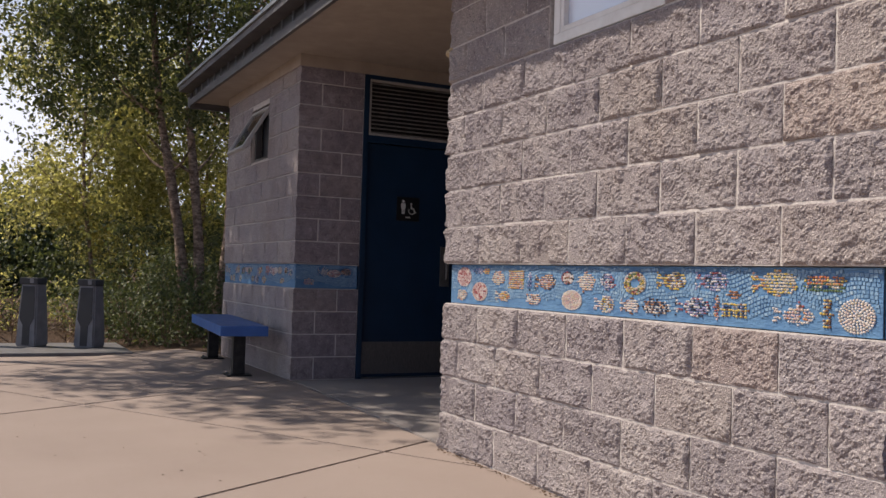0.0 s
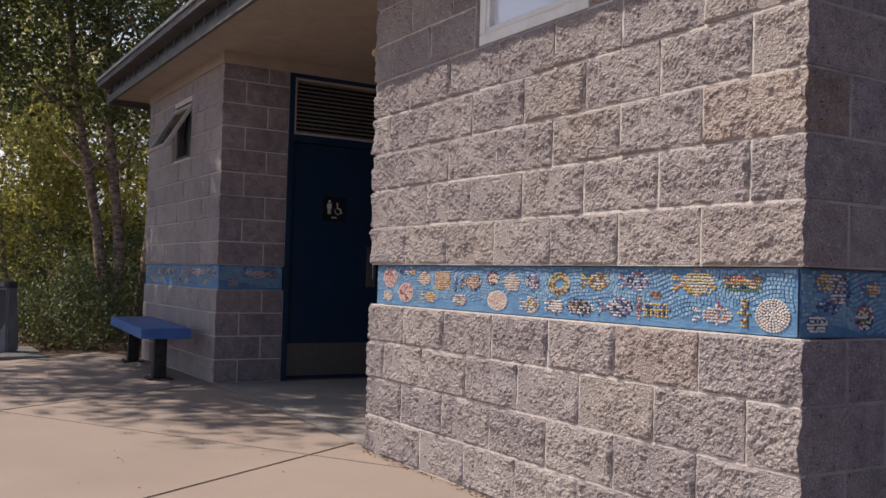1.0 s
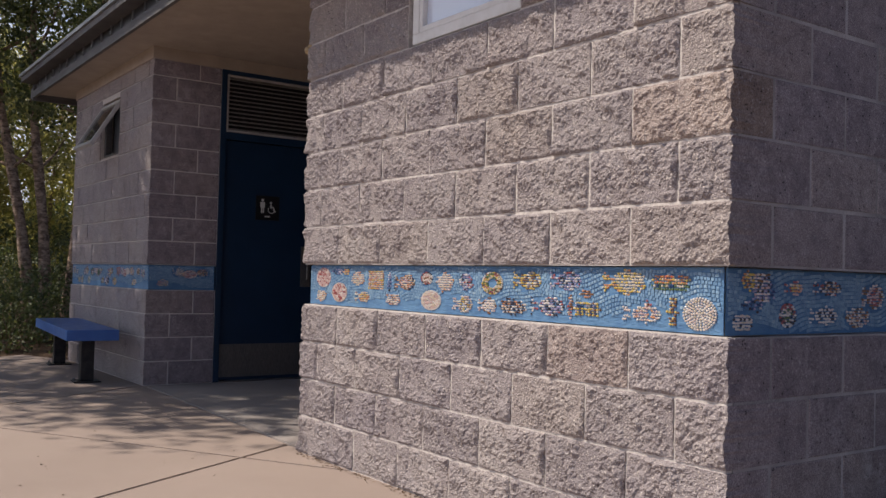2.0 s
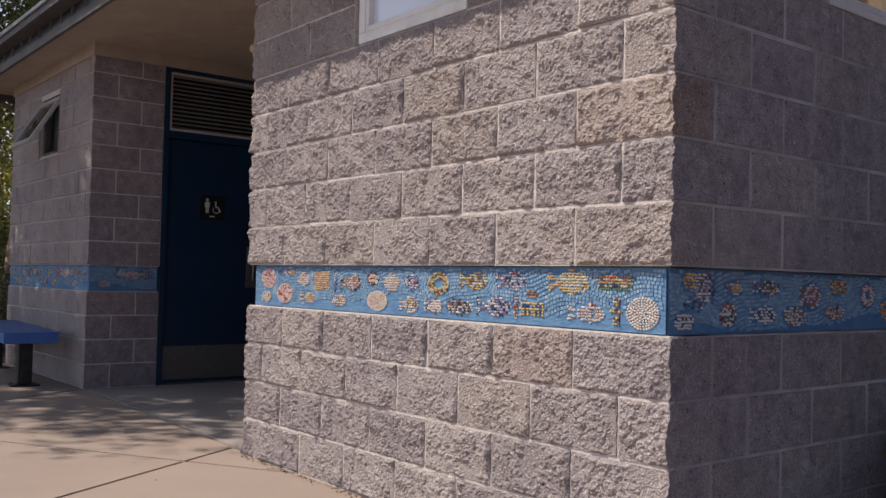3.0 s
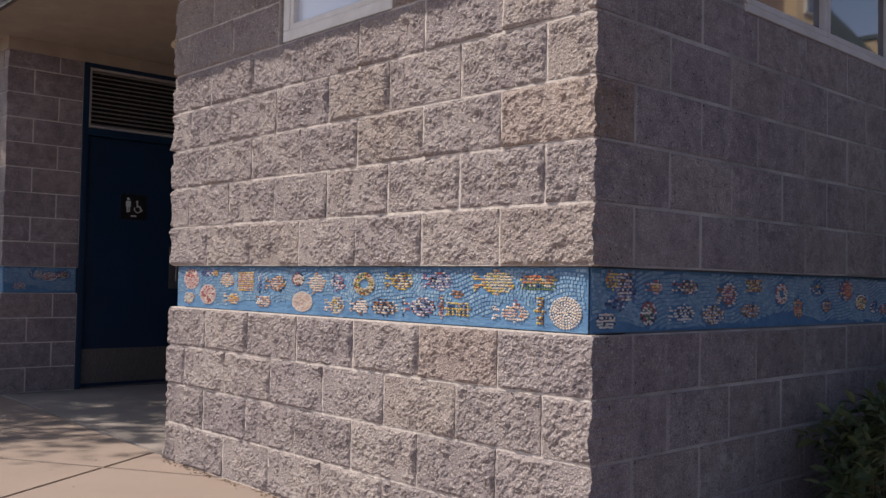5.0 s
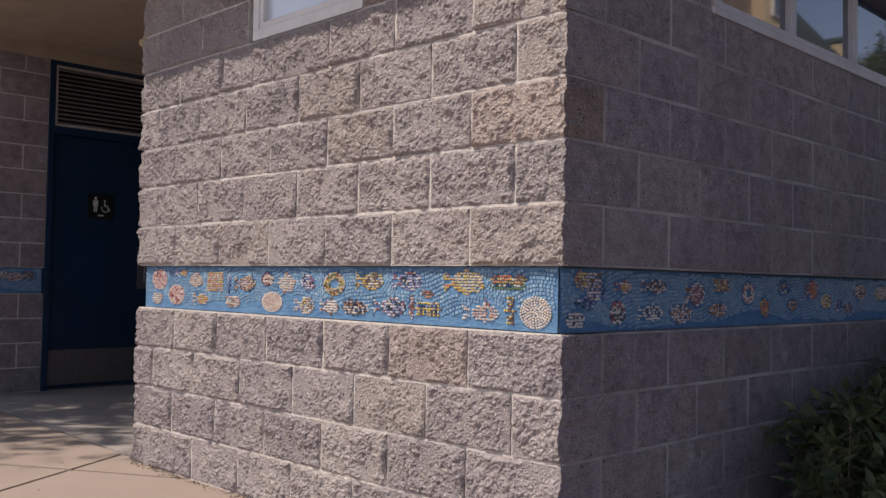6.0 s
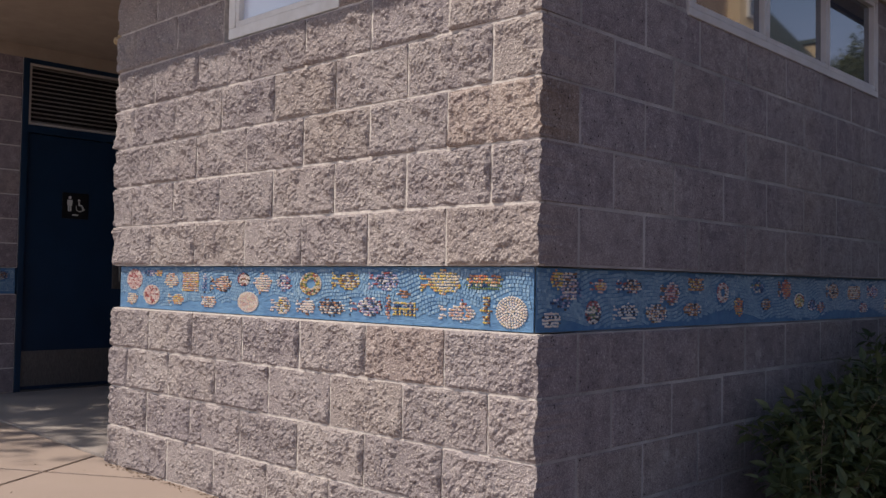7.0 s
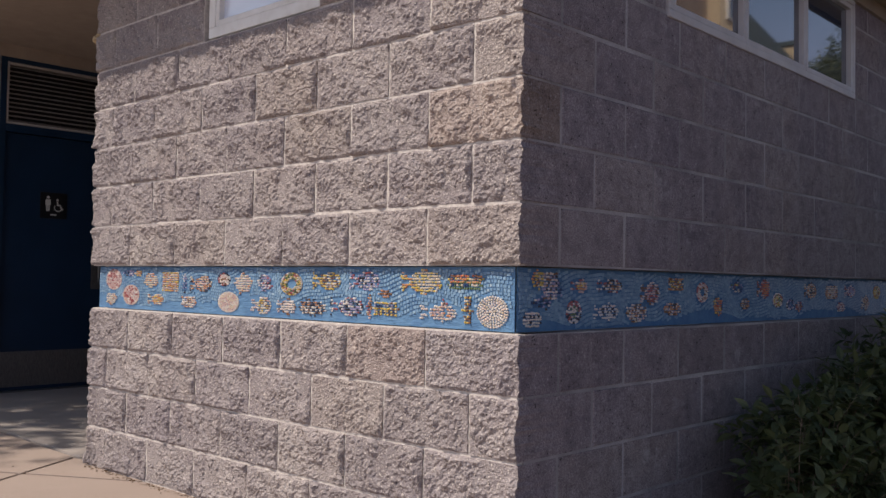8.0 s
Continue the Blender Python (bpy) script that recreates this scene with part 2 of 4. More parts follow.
def thing(name, x, y, z, label, category, group="", kind="", turn=0):
    ob = new(name)
    ob.empty_display_size = 0.1
    ob.matrix_world = pose(x, y, z, 0, 0, turn)
    return tagged(ob, label, category, group, kind)


def add_box(bm, lo, hi, bevel=0.0, m=None):
    c = [(a + b) / 2 for a, b in zip(lo, hi)]
    s = [b - a for a, b in zip(lo, hi)]
    got = bmesh.ops.create_cube(bm, size=1, matrix=(m or Matrix()) @ Matrix.LocRotScale(c, None, s))
    if bevel:
        edges = list({e for v in got["verts"] for e in v.link_edges})
        bmesh.ops.bevel(bm, geom=edges, offset=bevel, segments=2, affect="EDGES", profile=0.6)
    return bm


def box(lo, hi, bevel=0.0, m=None):
    return add_box(bmesh.new(), lo, hi, bevel, m)


def rod(a, b, r0, r1=None, n=10, bm=None):
    bm = bm or bmesh.new()
    a, b = Vector(a), Vector(b)
    d = b - a
    m = Matrix.Translation((a + b) / 2) @ d.to_track_quat("Z", "Y").to_matrix().to_4x4()
    bmesh.ops.create_cone(bm, cap_ends=True, segments=n, radius1=r0, radius2=r0 if r1 is None else r1, depth=d.length, matrix=m)
    return bm


def prism(points, z0, z1, bevel=0.0):
    bm = bmesh.new()
    low = [bm.verts.new((x, y, z0)) for x, y in points]
    top = [bm.verts.new((x, y, z1)) for x, y in points]
    bm.faces.new(low[::-1])
    cap = bm.faces.new(top)
    n = len(points)
    for i in range(n):
        bm.faces.new((low[i], low[(i + 1) % n], top[(i + 1) % n], top[i]))
    if bevel:
        bmesh.ops.bevel(bm, geom=list(cap.edges), offset=bevel, segments=2, affect="EDGES")
    return bm


H, W, J = 0.2032, 0.4064, 0.010
DZ = 0.015               # the recessed course is a little taller than a block
BAND_LO, BAND_HI = 4 * H, 5 * H + DZ
END = -7 * W             # far end of the split-faced wall
X2, Y2, X3 = -6.06, 0.155, -8.62   # corner and far end of the second block


def course(k):
    """The height at which course k begins."""
    return k * H + (DZ if k > 4 else 0.0)


# ---- ground and pavement ----
bm = bmesh.new()
bmesh.ops.create_grid(bm, x_segments=2, y_segments=2, size=600, matrix=Matrix.Translation((0, 0, -0.06)))
ground = part("ground", bm, M_SOIL)
tagged(ground, "dark bare soil and mulch around the paving", "ground", kind="structure")
bed = part("joint_bed", prism([(-8.95, -14), (6, -14), (6, -0.25), (0.02, -0.02), (-2.8, 0.3), (-2.8, 6), (-6.1, 6), (-6.1, 0.15), (-8.7, 0.15), (-9.4, -0.16)], -0.07, -0.016), M_JOINT)
tagged(bed, "dark gritty bed in the paving joints", "paving joint", kind="structure")


def clip(poly, px, py, nx, ny, gap):
    out = []
    for i, a in enumerate(poly):
        b = poly[(i + 1) % len(poly)]
        da = (a[0] - px) * nx + (a[1] - py) * ny - gap
        db = (b[0] - px) * nx + (b[1] - py) * ny - gap
        if da >= 0:
            out.append(a)
        if da * db < 0:
            s = da / (da - db)
            out.append((a[0] + s * (b[0] - a[0]), a[1] + s * (b[1] - a[1])))
    return out


pavement = thing("pavement", 0, 0, 0, "tan broom-finished concrete paving with dark joints", "pavement", kind="structure")
UX, UY = math.cos(radians(30.7)), math.sin(radians(30.7))
P0 = (-2.816, -0.351)
outer = [(-8.95, -14), (6, -14), (6, -0.3), (0.05, -0.03), (END, 0.02), (X2, Y2), (X3, Y2), (-9.4, -0.16), (-8.55, -1.2)]
for i in range(-4, 6):
    for j in range(-2, 7):
        poly = clip(outer, P0[0] + UX * 2.557 * i, P0[1] + UY * 2.557 * i, UX, UY, 0.008)
        poly = clip(poly, P0[0] + UX * 2.557 * (i + 1), P0[1] + UY * 2.557 * (i + 1), -UX, -UY, 0.008) if poly else poly
        vx, vy = UY, -UX
        if j == -2:
            poly = clip(poly, P0[0], P0[1], -vx, -vy, 0.008) if poly else poly
        else:
            poly = clip(poly, P0[0] + vx * 2.557 * (j + 1 - 1), P0[1] + vy * 2.557 * j, vx, vy, 0.008) if poly and j >= 0 else []
            poly = clip(poly, P0[0] + vx * 2.557 * (j + 1), P0[1] + vy * 2.557 * (j + 1), -vx, -vy, 0.008) if poly else poly
        if len(poly) > 2:
            part("paving_slab", prism(poly, -0.06, 0.0, 0.004), M_CONCRETE, pavement)
part("paving_slab", prism([(END + 0.005, 0.045), (END + 0.005, 6), (X2 + 0.005, 6), (X2 + 0.005, Y2 + 0.015)][::-1], -0.06, 0.001, 0.004), M_CONCRETE_GREY, pavement, "greyer smooth concrete slab before the door")

# ---- block walls ----
def split_mesh(length, seed, right_depth=0.0, left_rough=False, amp=1.0):
    """A split-faced block: its rough face looks to -y, its lower left corner lies at the origin. right_depth: a corner block whose end face runs back so far."""
    cell = 0.0038 if amp == 1.0 else 0.0085
    nx, nz = max(14, round(length / cell)), round((H - J) / cell)
    h = H - J
    verts, faces = [], []
    off = Vector((seed * 7.31, seed * 3.17, seed * 1.7))
    for a in range(nz + 1):
        for b in range(nx + 1):
            x, z = length * b / nx, h * a / nz
            p = Vector((x, 0, z))
            q = Vector((x + 0.6 * z, 0, z - 0.45 * x))
            hollow = noise.noise(Vector((q.x * 19, 0, q.z * 10)) + off)
            n = 0.012 * noise.noise(p * 7 + off) + 0.013 * hollow - 0.006 * abs(noise.noise(p * 21 + off)) + 0.0055 * noise.noise(p * 41 + off) + 0.0050 * noise.noise(p * 83 + off) + 0.0032 * noise.noise(p * 150 + off)
            ex = min(x, length - x) if not right_depth else x
            if left_rough:
                ex = length - x if not right_depth else 1
            edge = min(ex, z, h - z) + 0.004 * noise.noise(p * 33 + off)
            roll = min(1.0, max(0.0, edge / 0.011))
            y = -amp * (0.0105 + 0.007 * roll + n * (0.3 + 0.7 * roll))
            floor_y = -0.0092 if amp == 1.0 else -0.002
            if y > floor_y:
                y = floor_y - 0.0035 * abs(noise.noise(p * 95 + off)) - 0.0015 * abs(noise.noise(p * 40 + off))
            if a in (0, nz):
                z += 0.002 * noise.noise(p * 40 + off)
            side = 0.003 * noise.noise(p * 45 + off)
            if left_rough and b == 0 or right_depth and b == nx:
                side = (0.010 * abs(noise.noise(p * 26 + off)) + 0.007 * abs(noise.noise(p * 80 + off))) * (-1 if b == 0 else 1)
            verts.append((x + (side if b in (0, nx) else 0), y, z))
    for a in range(nz):
        for b in range(nx):
            q = a * (nx + 1) + b
            faces.append((q, q + 1, q + nx + 2, q + nx + 1))
    row = nx + 1
    ring = list(range(row)) + [row * a + nx for a in range(1, nz + 1)] + [row * nz + b for b in range(nx - 1, -1, -1)] + [row * a for a in range(nz - 1, 0, -1)]
    base = len(verts)
    for r in ring:
        x, y, z = verts[r]
        deep = right_depth if right_depth and x > length - 0.02 else 0.05
        verts.append((length if right_depth and x > length - 0.02 else x, deep, min(max(z, 0), h)))
    for i in range(len(ring)):
        j = (i + 1) % len(ring)
        faces.append((ring[j], ring[i], base + i, base + j))
    me = bpy.data.meshes.new("split_block")
    me.from_pydata(verts, [], faces)
    me.materials.append(M_SPLIT)
    me.materials.append(M_SMOOTH)
    if right_depth:
        ends = [0] * (nx * nz) + [1] * len(ring)
        me.polygons.foreach_set("material_index", ends)
    return me


def smooth_mesh(length, seed):
    """A flat-faced block, looking to -y, with chamfered and slightly worn edges."""
    rnd = random.Random(seed)
    h, c = H - J, 0.005
    bm = bmesh.new()
    t = [rnd.uniform(-0.0006, 0.0006) for _ in range(4)]
    outer = [(0, 0), (length, 0), (length, h), (0, h)]
    rings = []
    for inset, y in ((0, 0.05), (0, 0.003), (c, 0.0)):
        ring = []
        for i, (x, z) in enumerate(outer):
            ix = inset * (1 if x == 0 else -1) * rnd.uniform(0.6, 1.6)
            iz = inset * (1 if z == 0 else -1) * rnd.uniform(0.6, 1.6)
            ring.append(bm.verts.new((x + ix, y + (t[i] if y < 0.05 else 0), z + iz)))
        rings.append(ring)
    for r0, r1 in zip(rings, rings[1:]):
        for i in range(4):
            bm.faces.new((r0[i], r0[(i + 1) % 4], r1[(i + 1) % 4], r1[i]))
    bm.faces.new(rings[-1])
    me = bpy.data.meshes.new("smooth_block")
    bm.to_mesh(me)
    bm.free()
    me.materials.append(M_SMOOTH)
    return me


def window_gap(x0, x1, z0, z1, gaps):
    """The stretches of x0..x1 left free by the openings."""
    runs = [(x0, x1)]
    for gx0, gx1, gz0, gz1 in gaps:
        if z0 < gz1 - 0.05 and z1 > gz0 + 0.05:
            nxt = []
            for a, b in runs:
                if gx1 <= a or gx0 >= b:
                    nxt.append((a, b))
                else:
                    if gx0 - a > 0.05:
                        nxt.append((a, gx0))
                    if b - gx1 > 0.05:
                        nxt.append((gx1, b))
            runs = nxt
    return runs


MESHES = {}


def block_of(kind, length, rnd, **kw):
    v = rnd.randrange(12 if length > 0.3 else 5)
    key = (kind, round(length, 3), v, tuple(kw.items()))
    if key not in MESHES:
        s = len(MESHES) + 1
        MESHES[key] = split_mesh(length, s, **kw) if kind == "split" else smooth_mesh(length, s)
    return MESHES[key]


def lay(wall, m, courses, length, kind, gaps, rnd, first_half, skip=(4,), corner=False, amp=1.0, left_rough=False, pitch=W, turn=W, trim=0.0, tan=()):
    """Courses of running bond along +x of the pose m, from 0 to length. first_half(k): the course starts with a half block. corner: the last block turns the corner. tan: courses and half blocks from the corner of the browner blocks."""
    for k in range(courses):
        if k in skip:
            continue
        x = 0.0
        z0 = course(k)
        cuts = [trim]
        x = pitch / 2 if first_half(k) else pitch
        while x < length - 0.06:
            cuts.append(x)
            x += pitch
        cuts.append(length)
        for a, b in zip(cuts, cuts[1:]):
            for c0, c1 in window_gap(a, b, z0, z0 + H, gaps):
                if c1 - c0 < 0.04:
                    continue
                kw = {}
                last = corner and abs(c1 - length) < 1e-4
                lo = c0 + (0 if left_rough and c0 == trim else J / 2)
                hi = c1 - (0 if last else J / 2)
                if kind == "split":
                    if last:
                        kw["right_depth"] = (turn / 2 if not (b - a < 0.3) else turn) - J / 2
                    if left_rough and c0 == trim:
                        kw["left_rough"] = True
                    if amp != 1.0:
                        kw["amp"] = amp
                me = block_of(kind, hi - lo, rnd, **kw)
                if (k, round((length - c1) / pitch * 2)) in tan:
                    me = me.copy()
                    me.materials[0], me.materials[1] = M_SPLIT_TAN, M_SMOOTH_TAN
                ob = new("block", me)
                ob.parent = wall
                jitter = rnd.uniform(-0.0035, 0.0)
                ob.matrix_world = m @ pose(lo, jitter, z0 + J / 2 + rnd.uniform(-0.001, 0.001))


def core(wall, m, length, top, gaps, name="mortar", ends=(0.0, 0.0), front=-0.0094, mat=None):
    """The mortar and backing behind the blocks, with the openings and the recessed course cut out."""
    zs = sorted({-0.1, BAND_LO, BAND_HI, top, *[g[2] for g in gaps], *[g[3] for g in gaps]})
    bm = bmesh.new()
    for z0, z1 in zip(zs, zs[1:]):
        band = abs(z0 - BAND_LO) < 1e-6
        for a, b in window_gap(0.0 if not ends[0] else (ends[0] + 0.02 if band else ends[0]), length - ends[1] * band, z0, z1, [(g[0], g[1], g[2] - 0.04, g[3] + 0.04) for g in gaps]):
            add_box(bm, (a, 0.045 if band else front, z0), (b, 0.2, z1))
    ob = part(name, bm, mat or M_MORTAR, wall)
    ob.matrix_world = m
    return ob


rnd = random.Random(4)
WIN_A = (-END - 4.5 * W, -END - 2.5 * W, course(10), course(13))   # along the wall, from its far end
TOP_A = course(13) + 0.02
m_a = pose(END, 0, 0)
wall_south = thing("wall_south", END, 0, 0, "split-faced grey-brown concrete block wall with a recessed tile band", "wall", kind="structure")
wall_south.matrix_world = m_a
core(wall_south, m_a, -END - 0.006, TOP_A, [WIN_A], ends=(0.03, 0.06))
m_b = pose(0, 0, 0, 0, 0, 90)
wall_east = thing("wall_east", 0, 0, 0, "shaded flat-faced grey concrete block wall", "wall", kind="structure")
WIN_B = (0.905, 3.02, course(10), course(10) + 0.55)
LEN_B = 15 * W
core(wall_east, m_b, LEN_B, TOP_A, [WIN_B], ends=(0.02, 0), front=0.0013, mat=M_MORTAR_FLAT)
m_c = pose(X3, Y2, 0)
wall_annex = thing("wall_annex_south", X3, Y2, 0, "shaded grey concrete block wall behind the bench", "wall", kind="structure")
WIN_C = (0.985, 1.59, course(10) + 0.02, course(10) + 0.565)
LEN_C = X2 - X3
TOP_C = 2.80
core(wall_annex, m_c, LEN_C - 0.006, TOP_C, [WIN_C], ends=(0, 0.06), front=0.001)
m_d = pose(X2, Y2, 0, 0, 0, 90)
wall_door = thing("wall_annex_east", X2, Y2, 0, "dark shaded concrete block wall beside the door", "wall", kind="structure")
DOOR0, DOOR1, DOOR_TOP = 0.607, 1.64, 2.80
core(wall_door, m_d, 5.6, TOP_C, [(DOOR0, DOOR1, -0.1, DOOR_TOP)], ends=(0.02, 0), front=0.004)
# plain backs that close the two blocks, plus an added wall darkening the passage
for nm, lo, hi in (("wall_west", (END, 0.21, -0.1), (END + 0.2, 6.1, TOP_A)), ("wall_north", (END, 6.1, -0.1), (0, 6.3, TOP_A)), ("wall_annex_west", (X3, Y2 + 0.21, -0.1), (X3 + 0.2, 6.1, TOP_C)), ("wall_annex_north", (X3, 6.1, -0.1), (X2, 6.3, TOP_C)), ("wall_passage", (X2, 5.0, -0.1), (END, 5.2, 3.1))):
    tagged(part(nm, box(lo, hi), M_SMOOTH), "unseen plain grey concrete block wall", "wall", kind="structure")
for nm, lo, hi in (("floor_room", (END + 0.2, 0.2, -0.05), (-0.2, 6.1, 0.0)), ("ceiling_room", (END + 0.2, 0.2, 2.62), (-0.2, 6.1, 2.66)), ("ceiling_annex", (X3 + 0.2, Y2 + 0.2, 2.80), (X2 - 0.2, 6.1, 2.84))):
    tagged(part(nm, box(lo, hi), M_SOFFIT), "plain painted board inside the building", "floor" if "floor" in nm else "ceiling", kind="structure")

# ---- roofs ----
def roof_slab(name, corners, t0, t1, material, parent=None, label=""):
    """A sloped slab over four plan corners given as x, y, z of its underside."""
    bm = bmesh.new()
    low = [bm.verts.new((x, y, z + t0)) for x, y, z in corners]
    top = [bm.verts.new((x, y, z + t1)) for x, y, z in corners]
    bm.faces.new(low[::-1])
    bm.faces.new(top)
    for i in range(4):
        bm.faces.new((low[i], low[(i + 1) % 4], top[(i + 1) % 4], top[i]))
    return part(name, bm, material, parent, label)


SL = 0.004


def zs(x):
    return 2.90 + SL * (x - X2)


roof = thing("roof_annex", X3, Y2, 2.85, "low metal roof with a grey fascia and cream soffit", "roof", kind="structure")
roof.matrix_world = Matrix()
EY, EX = -0.20, -9.15
XR = END - 0.002
roof_slab("soffit", [(EX + 0.1, EY + 0.03, zs(EX + 0.1)), (XR, EY + 0.03, zs(XR)), (XR, 6.4, zs(XR)), (EX + 0.1, 6.4, zs(EX + 0.1))], 0.0, 0.02, M_SOFFIT, roof)
roof_slab("frieze", [(X3, Y2 - 0.02, TOP_C - 0.005), (X2 + 0.02, Y2 - 0.02, TOP_C - 0.005), (X2 + 0.02, Y2 + 0.1, TOP_C - 0.005), (X3, Y2 + 0.1, TOP_C - 0.005)], 0, 0.11, M_SOFFIT, roof)
roof_slab("frieze", [(X2 - 0.1, Y2 + 0.1, TOP_C - 0.005), (X2 + 0.02, Y2 + 0.1, TOP_C - 0.005), (X2 + 0.02, 6, TOP_C - 0.005), (X2 - 0.1, 6, TOP_C - 0.005)], 0, 0.11, M_SOFFIT, roof)
roof_slab("fascia", [(EX + 0.04, EY, zs(EX)), (XR, EY, zs(XR)), (XR, EY + 0.03, zs(XR)), (EX + 0.04, EY + 0.03, zs(EX))], -0.03, 0.045, M_FASCIA, roof)
# black strip that stands for the shade in the gap above the fascia
roof_slab("gap_shade_strip", [(EX + 0.04, EY + 0.031, zs(EX)), (XR, EY + 0.031, zs(XR)), (XR, EY + 0.06, zs(XR)), (EX + 0.04, EY + 0.06, zs(EX))], 0.025, 0.18, M_BLACK, roof)
roof_slab("drip_edge", [(EX - 0.12, EY - 0.10, zs(EX)), (XR, EY - 0.10, zs(XR)), (XR, EY + 0.10, zs(XR)), (EX - 0.12, EY + 0.10, zs(EX))], 0.145, 0.20, M_FASCIA, roof)
roof_slab("roof_sheet", [(EX - 0.14, EY - 0.12, zs(EX)), (XR, EY - 0.12, zs(XR)), (XR, 6.5, zs(XR)), (EX - 0.14, 6.5, zs(EX))], 0.203, 0.235, M_ROOF, roof)
x = EX + 0.25
while x < XR - 0.1:
    part("vent_rib", box((x, EY + 0.012, zs(x) + 0.046), (x + 0.006, EY + 0.028, zs(x) + 0.144)), M_ROOF, roof)
    x += 0.3
roof_slab("eave_board", [(EX - 0.0, EY, zs(EX)), (EX + 0.035, EY, zs(EX)), (EX + 0.035, 6.4, zs(EX)), (EX, 6.4, zs(EX))], -0.06, 0.12, M_FASCIA, roof)
part("gutter", box((EX - 0.11, EY + 0.0, zs(EX) - 0.03), (EX - 0.003, 6.4, zs(EX) + 0.09), 0.02), M_FASCIA, roof)

roof2 = thing("roof_main", 0, 0, 2.7, "roof over the split-faced block with a cream soffit", "roof", kind="structure")
roof2.matrix_world = Matrix()
ZM = 2.665
part("soffit", box((END - 0.25, -0.40, ZM), (0.25, 6.5, ZM + 0.03)), M_SOFFIT, roof2)
part("fascia", box((END - 0.25, -0.43, ZM - 0.02), (0.25, -0.403, ZM + 0.16), 0.004), M_FASCIA, roof2)
part("fascia", box((0.253, -0.43, ZM - 0.02), (0.28, 6.5, ZM + 0.16), 0.004), M_FASCIA, roof2)
part("roof_sheet", box((END - 0.30, -0.48, ZM + 0.165), (0.33, 6.5, ZM + 0.20)), M_ROOF, roof2)
part("frieze", box((0.0, 0.25, TOP_A - 0.09), (0.02, 6.2, ZM - 0.003)), M_SOFFIT, roof2)


# ---- windows ----
def window(name, m, w, h, splits, glass, label, deep=0.05, f=0.05, vinyl=M_VINYL):
    """A framed window in the plane y = deep, from the origin to (w, h), with its panes side by side."""
    win = thing(name, 0, 0, 0, label, "window", kind="structure")
    win.matrix_world = m
    y0, y1 = deep - 0.03, deep + 0.04
    for nm, lo, hi in (("window_sill", (0, y0, 0), (w, y1, f)), ("window_head", (0, y0, h - f), (w, y1, h)), ("window_jamb", (0, y0, f), (f, y1, h - f)), ("window_jamb", (w - f, y0, f), (w, y1, h - f))):
        part(nm, box(lo, hi, 0.006), vinyl, win)
    cuts = [f, *[w * s for s in splits], w - f]
    for a, b in zip(cuts, cuts[1:]):
        a, b = a + 0.002, b - 0.002
        s = 0.026
        sash = part("sash", box((a, deep - 0.027, f), (b, deep + 0.02, f + s), 0.004), vinyl, win)
        bm = box((a, deep - 0.027, h - f - s), (b, deep + 0.02, h - f), 0.004)
        add_box(bm, (a, deep - 0.027, f + s), (a + s, deep + 0.02, h - f - s), 0.004)
        add_box(bm, (b - s, deep - 0.027, f + s), (b, deep + 0.02, h - f - s), 0.004)
        part("sash_frame", bm, vinyl, win)
        part("pane", box((a + s, deep, f + s), (b - s, deep + 0.008, h - f - s)), glass, win)
    return win


window("window_1", m_a @ pose(WIN_A[0] + 0.03, 0, WIN_A[2] + 0.008), WIN_A[1] - WIN_A[0] - 0.034, 0.59, (), M_FROST, "white vinyl window with a pale frosted pane", 0.022)
window("window_2", m_b @ pose(WIN_B[0] + 0.004, 0, WIN_B[2] - 0.014), WIN_B[1] - WIN_B[0] - 0.008, 0.56, (0.334, 0.664), M_GLASS, "white vinyl three-pane window reflecting the sky", 0.02, 0.034, M_VINYL_SHADED)
# small awning window over the bench, its sash pushed out at the bottom
w3 = thing("window_3", 0, 0, 0, "small dark awning window with its sash propped open", "window", kind="structure")
w3.matrix_world = m_c @ pose(WIN_C[0], 0, WIN_C[2])
ww, wh = WIN_C[1] - WIN_C[0], WIN_C[3] - WIN_C[2]
bm = box((0, 0.03, 0), (ww, 0.09, 0.04), 0.004)
add_box(bm, (0, 0.03, wh - 0.04), (ww, 0.09, wh), 0.004)
add_box(bm, (0, 0.03, 0.04), (0.04, 0.09, wh - 0.04), 0.004)
add_box(bm, (ww - 0.04, 0.03, 0.04), (ww, 0.09, wh - 0.04), 0.004)
part("window_frame", bm, M_FASCIA, w3)
part("fly_screen", box((0.04, 0.10, 0.04), (ww - 0.04, 0.105, wh - 0.04)), M_DOCKDARK, w3)
sm = pose(0, 0.02, wh - 0.03, -31, 0, 0)
bm = box((0.0, -0.02, -wh + 0.02), (ww, 0.015, -wh + 0.06), 0.004)
add_box(bm, (0.0, -0.02, -0.04), (ww, 0.015, 0.0), 0.004)
add_box(bm, (0.0, -0.02, -wh + 0.06), (0.04, 0.015, -0.04), 0.004)
add_box(bm, (ww - 0.04, -0.02, -wh + 0.06), (ww, 0.015, -0.04), 0.004)
sash = part("sash", bm, M_LOUVER, w3, "pale metal sash tilted outwards")
sash.matrix_basis = sm
pane = part("pane", box((0.04, -0.004, -wh + 0.06), (ww - 0.04, 0.002, -0.04)), M_CLEAR, sash)
pane.visible_shadow = False

